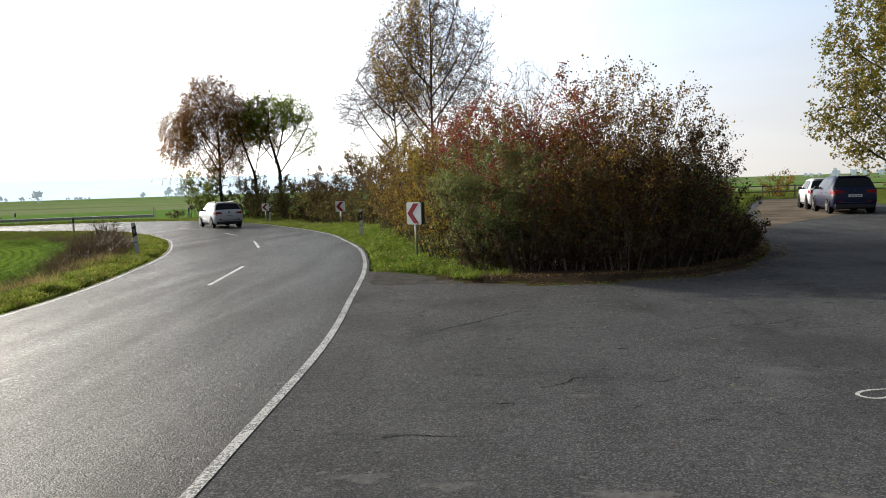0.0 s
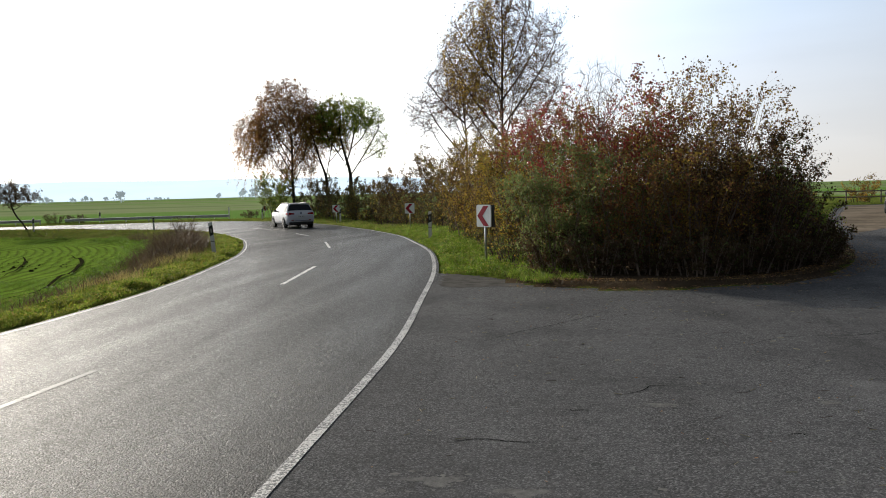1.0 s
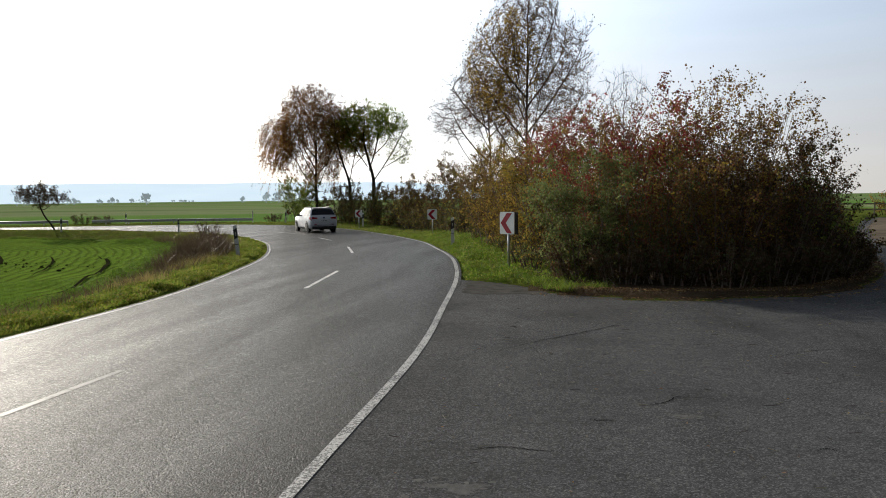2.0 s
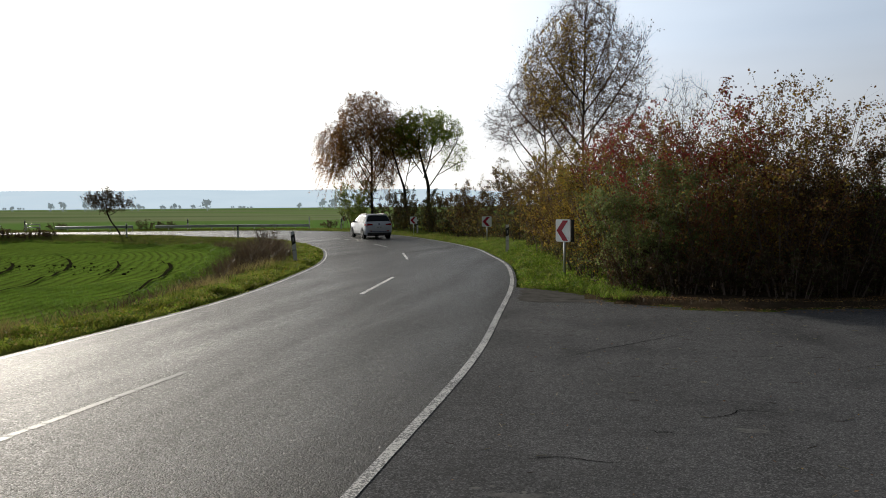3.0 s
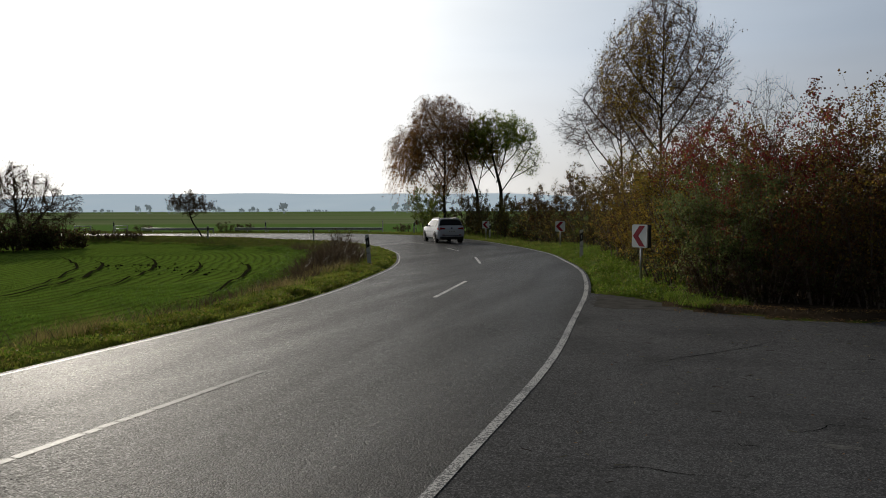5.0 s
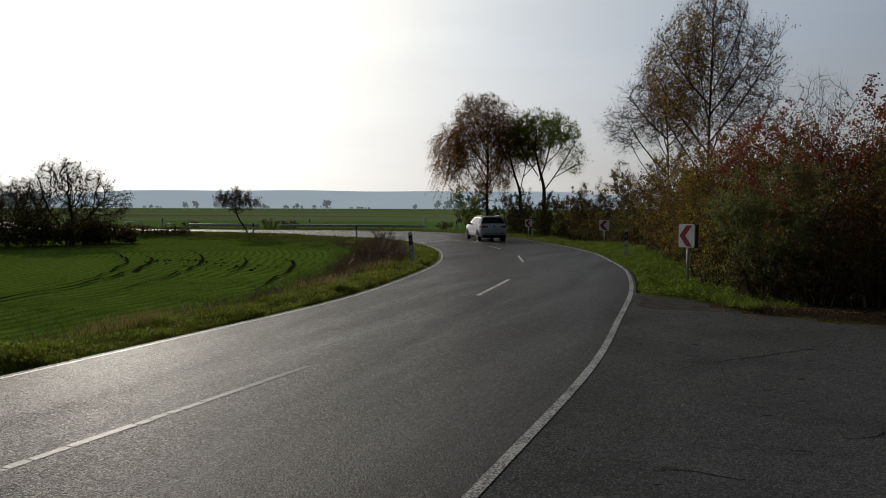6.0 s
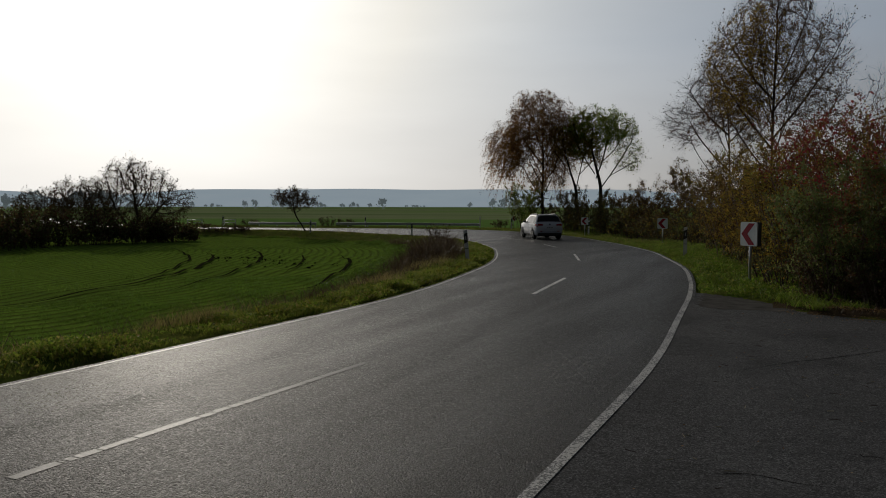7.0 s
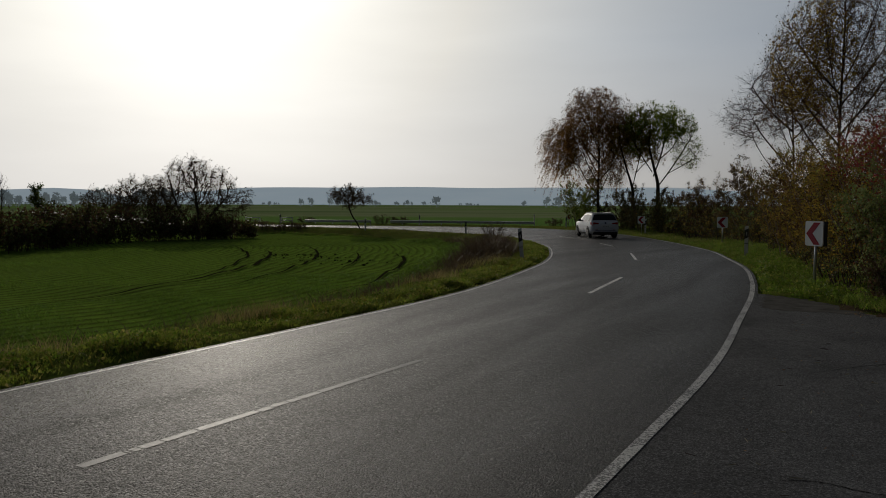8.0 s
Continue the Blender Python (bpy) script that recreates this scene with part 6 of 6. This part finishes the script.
# ---- cars ----
S = [0.0, 0.012, 0.05, 0.1, 0.2, 0.4, 0.55, 0.65, 0.74, 0.9, 0.97, 1.0]
TOP = [0.53, 0.62, 0.72, 0.955, 0.99, 1.0, 0.975, 0.86, 0.68, 0.61, 0.54, 0.42]
WIDE = [0.84, 0.93, 0.97, 0.99, 1, 1, 1, 0.99, 0.98, 0.94, 0.84, 0.7]
LOW = [0.4, 0.31, 0.24, 0.21, 0.2, 0.2, 0.2, 0.2, 0.2, 0.23, 0.28, 0.36]


def car(name, label, m, length, width, height, paint, rim, glass, rails, group=""):
    th = thing(name, label, "car", m, group)

    def ring(k):
        w, t, lo = WIDE[k] * width / 2, TOP[k] * height, LOW[k]
        belt = min(0.62 * height, t - 0.03)
        cab = smoothstep(np.array(TOP[k]), 0.66, 0.96)
        rw = w * float(0.93 - 0.2 * cab)
        return [(0, lo), (0.8 * w, lo), (0.965 * w, lo + 0.1), (w, 0.36 * height + 0.1 * (belt - 0.36 * height)), (0.975 * w, belt), (rw, t - 0.05), (rw * 0.82, t - 0.008), (0, t)]

    R = np.array([[(x, -length / 2 + s * length, z) for x, z in ring(k)] for k, s in enumerate(S)])
    full = np.concatenate([R, R[:, -2:0:-1] * np.array([-1, 1, 1])], axis=1)
    k, c, _ = full.shape
    faces = [(i * c + j, i * c + (j + 1) % c, (i + 1) * c + (j + 1) % c, (i + 1) * c + j) for i in range(k - 1) for j in range(c)]
    faces += [tuple(range(c))[::-1], tuple((k - 1) * c + j for j in range(c))]
    mesh_ob("body", full.reshape(-1, 3), faces, paint, th, smooth=True)

    def on(s, r, side):
        i = min(max(int(np.searchsorted(S, s, "right")) - 1, 0), len(S) - 2)
        a = (s - S[i]) / (S[i + 1] - S[i])
        row = R[i] * (1 - a) + R[i + 1] * a
        j = min(int(r), 6)
        p = row[j] * (1 - (r - j)) + row[j + 1] * (r - j)
        return Vector((p[0] * side, p[1], p[2]))

    def patch(nm, s0, s1, r0, r1, side, mat, out=0.008, text="", slant=0.0, parent=None, ns=6, nr=4):
        """A panel that lies on the body between two stations and two heights."""
        vs = []
        for i in range(ns + 1):
            for j in range(nr + 1):
                s = s0 + (s1 - s0) * i / ns + slant * (r0 + (r1 - r0) * j / nr - r0)
                r = r0 + (r1 - r0) * j / nr
                p = on(s, r, side)
                du, dv = on(s + 0.004, r, side) - on(s - 0.004, r, side), on(s, min(r + 0.05, 7), side) - on(s, r - 0.05, side)
                nrm = du.cross(dv).normalized()
                if nrm.dot(p - Vector((0, 0, height * 0.5))) < 0:
                    nrm = -nrm
                vs.append(tuple(p + nrm * out))
        q = nr + 1
        return mesh_ob(nm, vs, [(i * q + j, i * q + j + 1, (i + 1) * q + j + 1, (i + 1) * q + j) for i in range(ns) for j in range(nr)], mat, parent or th, text, True)

    for side in (1, -1):
        patch("rear_quarter_window", 0.15, 0.235, 4.12, 4.85, side, glass, 0.008, "", 0.012)
        patch("rear_door_window", 0.245, 0.40, 4.1, 4.88, side, glass)
        patch("front_door_window", 0.415, 0.60, 4.1, 4.86, side, glass, 0.008, "", -0.03)
        for s in (0.24, 0.405, 0.62):
            patch("door_gap", s, s + 0.0035, 2.6, 4.0, side, M_BLACK, 0.003)
        for s in (0.265, 0.44):
            h = part("door_handle", box(bmesh.new(), (0.03, 0.2, 0.035), Matrix.Translation(on(s, 3.75, side)), 0.008), paint, th)
        patch("sill_trim", 0.26, 0.74, 1.7, 2.1, side, M_BLACK, 0.006, "black lower trim")
        mir = part("mirror", box(bmesh.new(), (0.2, 0.1, 0.14), Matrix.Translation(on(0.6, 4.15, side) + Vector((side * 0.1, 0, 0.04))), 0.04), M_BLACK, th, "black door mirror")
        if rails:
            a, b = on(0.17, 5.6, side), on(0.58, 5.6, side)
            bm = bmesh.new()
            pts = [a, a.lerp(b, 0.06) + Vector((0, 0, 0.085)), a.lerp(b, 0.5) + Vector((0, 0, 0.095)), a.lerp(b, 0.94) + Vector((0, 0, 0.085)), b]
            for p, q in zip(pts[:-1], pts[1:]):
                rod(bm, p, q, 0.026, sides=8)
            part("roof_rail", bm, M_BLACK, th, "black roof rail")
        patch("tail_lamp", 0.004, 0.09, 3.6, 4.05, side, M_LAMP, 0.012, "red tail lamp")
        lamp = box(bmesh.new(), (0.36, 0.05, 0.14), pose(side * width * 0.335, -length / 2 + 0.035, 0.575 * height, 8, side * -8, 0), 0.012)
        part("tail_lamp_inner", lamp, M_LAMP, th, "red tail lamp in the hatch")
        part("bumper_reflector", box(bmesh.new(), (0.24, 0.02, 0.035), pose(side * width * 0.33, -length / 2 + 0.005, 0.33 * height, 0, 0, side * 8), 0.004), M_LAMP, th)
        part("head_lamp", box(bmesh.new(), (0.36, 0.2, 0.1), pose(side * width * 0.32, length / 2 - 0.16, 0.5 * height, 0, 0, side * -25), 0.02), M_GLASSLIGHT, th, "clear head lamp")
        for fy in (-0.303, 0.297):
            cy = fy * length
            bm = bmesh.new()
            bmesh.ops.create_cone(bm, cap_ends=True, segments=28, radius1=0.39, radius2=0.39, depth=0.02, matrix=pose(side * (width / 2 - 0.012), cy, 0.36, 0, 90, 0))
            part("wheel_arch", bm, M_BLACK, th, "black wheel arch")
            bm = bmesh.new()
            r = bmesh.ops.create_cone(bm, cap_ends=True, segments=32, radius1=0.34, radius2=0.34, depth=0.235, matrix=pose(side * (width / 2 - 0.105), cy, 0.34, 0, 90, 0))
            rim_edges = [e for e in bm.edges if len(e.link_faces) == 2 and any(len(f.verts) > 4 for f in e.link_faces)]
            bmesh.ops.bevel(bm, geom=rim_edges, offset=0.035, segments=3, affect="EDGES")
            wheel = part("wheel", bm, M_TYRE, th, "black tyre", True)
            bm = bmesh.new()
            bmesh.ops.create_cone(bm, cap_ends=True, segments=28, radius1=0.245, radius2=0.235, depth=0.01, matrix=pose(side * (width / 2 + 0.014), cy, 0.34, 0, 90, 0))
            part("rim", bm, M_RIMDARK, wheel, "dark rim dish")
            bm = bmesh.new()
            for s in range(5):
                box(bm, (0.022, 0.055, 0.235), pose(side * (width / 2 + 0.022), cy, 0.34, 72 * s) @ pose(0, 0, 0.115), 0.006)
            rod(bm, (side * (width / 2 + 0.012), cy, 0.34), (side * (width / 2 + 0.034), cy, 0.34), 0.05)
            part("spokes", bm, rim, wheel, "five-spoke alloy wheel")
    # hatch glass and windscreen
    for side in (1, -1):
        patch("rear_window", 0.045, 0.095, 5.2, 7.0, side, M_GLASS, 0.01)
        patch("windscreen", 0.575, 0.715, 5.3, 6.99, side, glass, 0.01)
    part("spoiler", box(bmesh.new(), (width * 0.66, 0.2, 0.03), pose(0, -length / 2 + 0.115 * length - 0.04, 0.975 * height), 0.012), paint, th)
    part("rear_bumper", box(bmesh.new(), (width * 0.86, 0.1, 0.17), pose(0, -length / 2 + 0.03, 0.205 * height), 0.03), M_BLACK, th, "black lower bumper")
    part("bumper_trim", box(bmesh.new(), (width * 0.7, 0.03, 0.03), pose(0, -length / 2 - 0.005, 0.3 * height), 0.006), M_BLUETRIM, th, "dark blue trim strip")
    part("floor_pan", box(bmesh.new(), (width * 0.8, length * 0.86, 0.08), pose(0, 0, 0.24), 0.02), M_BLACK, th)
    plate = part("number_plate", box(bmesh.new(), (0.52, 0.014, 0.11), pose(0, -length / 2 + 0.0, 0.475 * height, -6), 0.003), M_PLATE, th, "white number plate with plain dark bars")
    for i, bx in enumerate((-0.15, -0.04, 0.08, 0.17)):
        part("bar", box(bmesh.new(), (0.05, 0.004, 0.05), pose(bx, -length / 2 - 0.009, 0.475 * height, -6)), M_BLACK, plate)
    part("badge", box(bmesh.new(), (0.1, 0.02, 0.09), pose(0, -length / 2 + 0.02, 0.6 * height, 10), 0.02), M_BLUETRIM, th, "plain dark badge")
    part("wiper", box(bmesh.new(), (0.34, 0.02, 0.02), on_top(length, height), 0.005), M_BLACK, th)
    part("aerial", rod(bmesh.new(), (0, -length / 2 + 0.2 * length, height - 0.01), (0, -length / 2 + 0.19 * length, height + 0.07), 0.02, 0.006), M_BLACK, th)
    return th


def on_top(length, height):
    return pose(0.1, -length / 2 + 0.058 * length, 0.745 * height, 0, 0, 0)


car("estate_car", "white sport utility car with roof rails driving on the bend", pose(-16.35, 49.3, dip(-16.35, 49.3) + 0.004, 0, 0, 34), 4.38, 1.84, 1.6, M_CARWHITE, M_RIM, M_GLASS, True)
car("people_carrier", "dark blue people carrier parked at the lay-by's edge", pose(16.25, 34.7, -0.003, 0, 0, -12), 4.4, 1.78, 1.6, M_CARBLUE, M_SILVER, M_GLASS, False, "parked cars")
car("small_car", "small white hatchback parked before the dark car", pose(17.3, 39.2, -0.003, 0, 0, -14), 3.7, 1.66, 1.5, M_CARWHITE, M_RIM, M_GLASS, False, "parked cars")
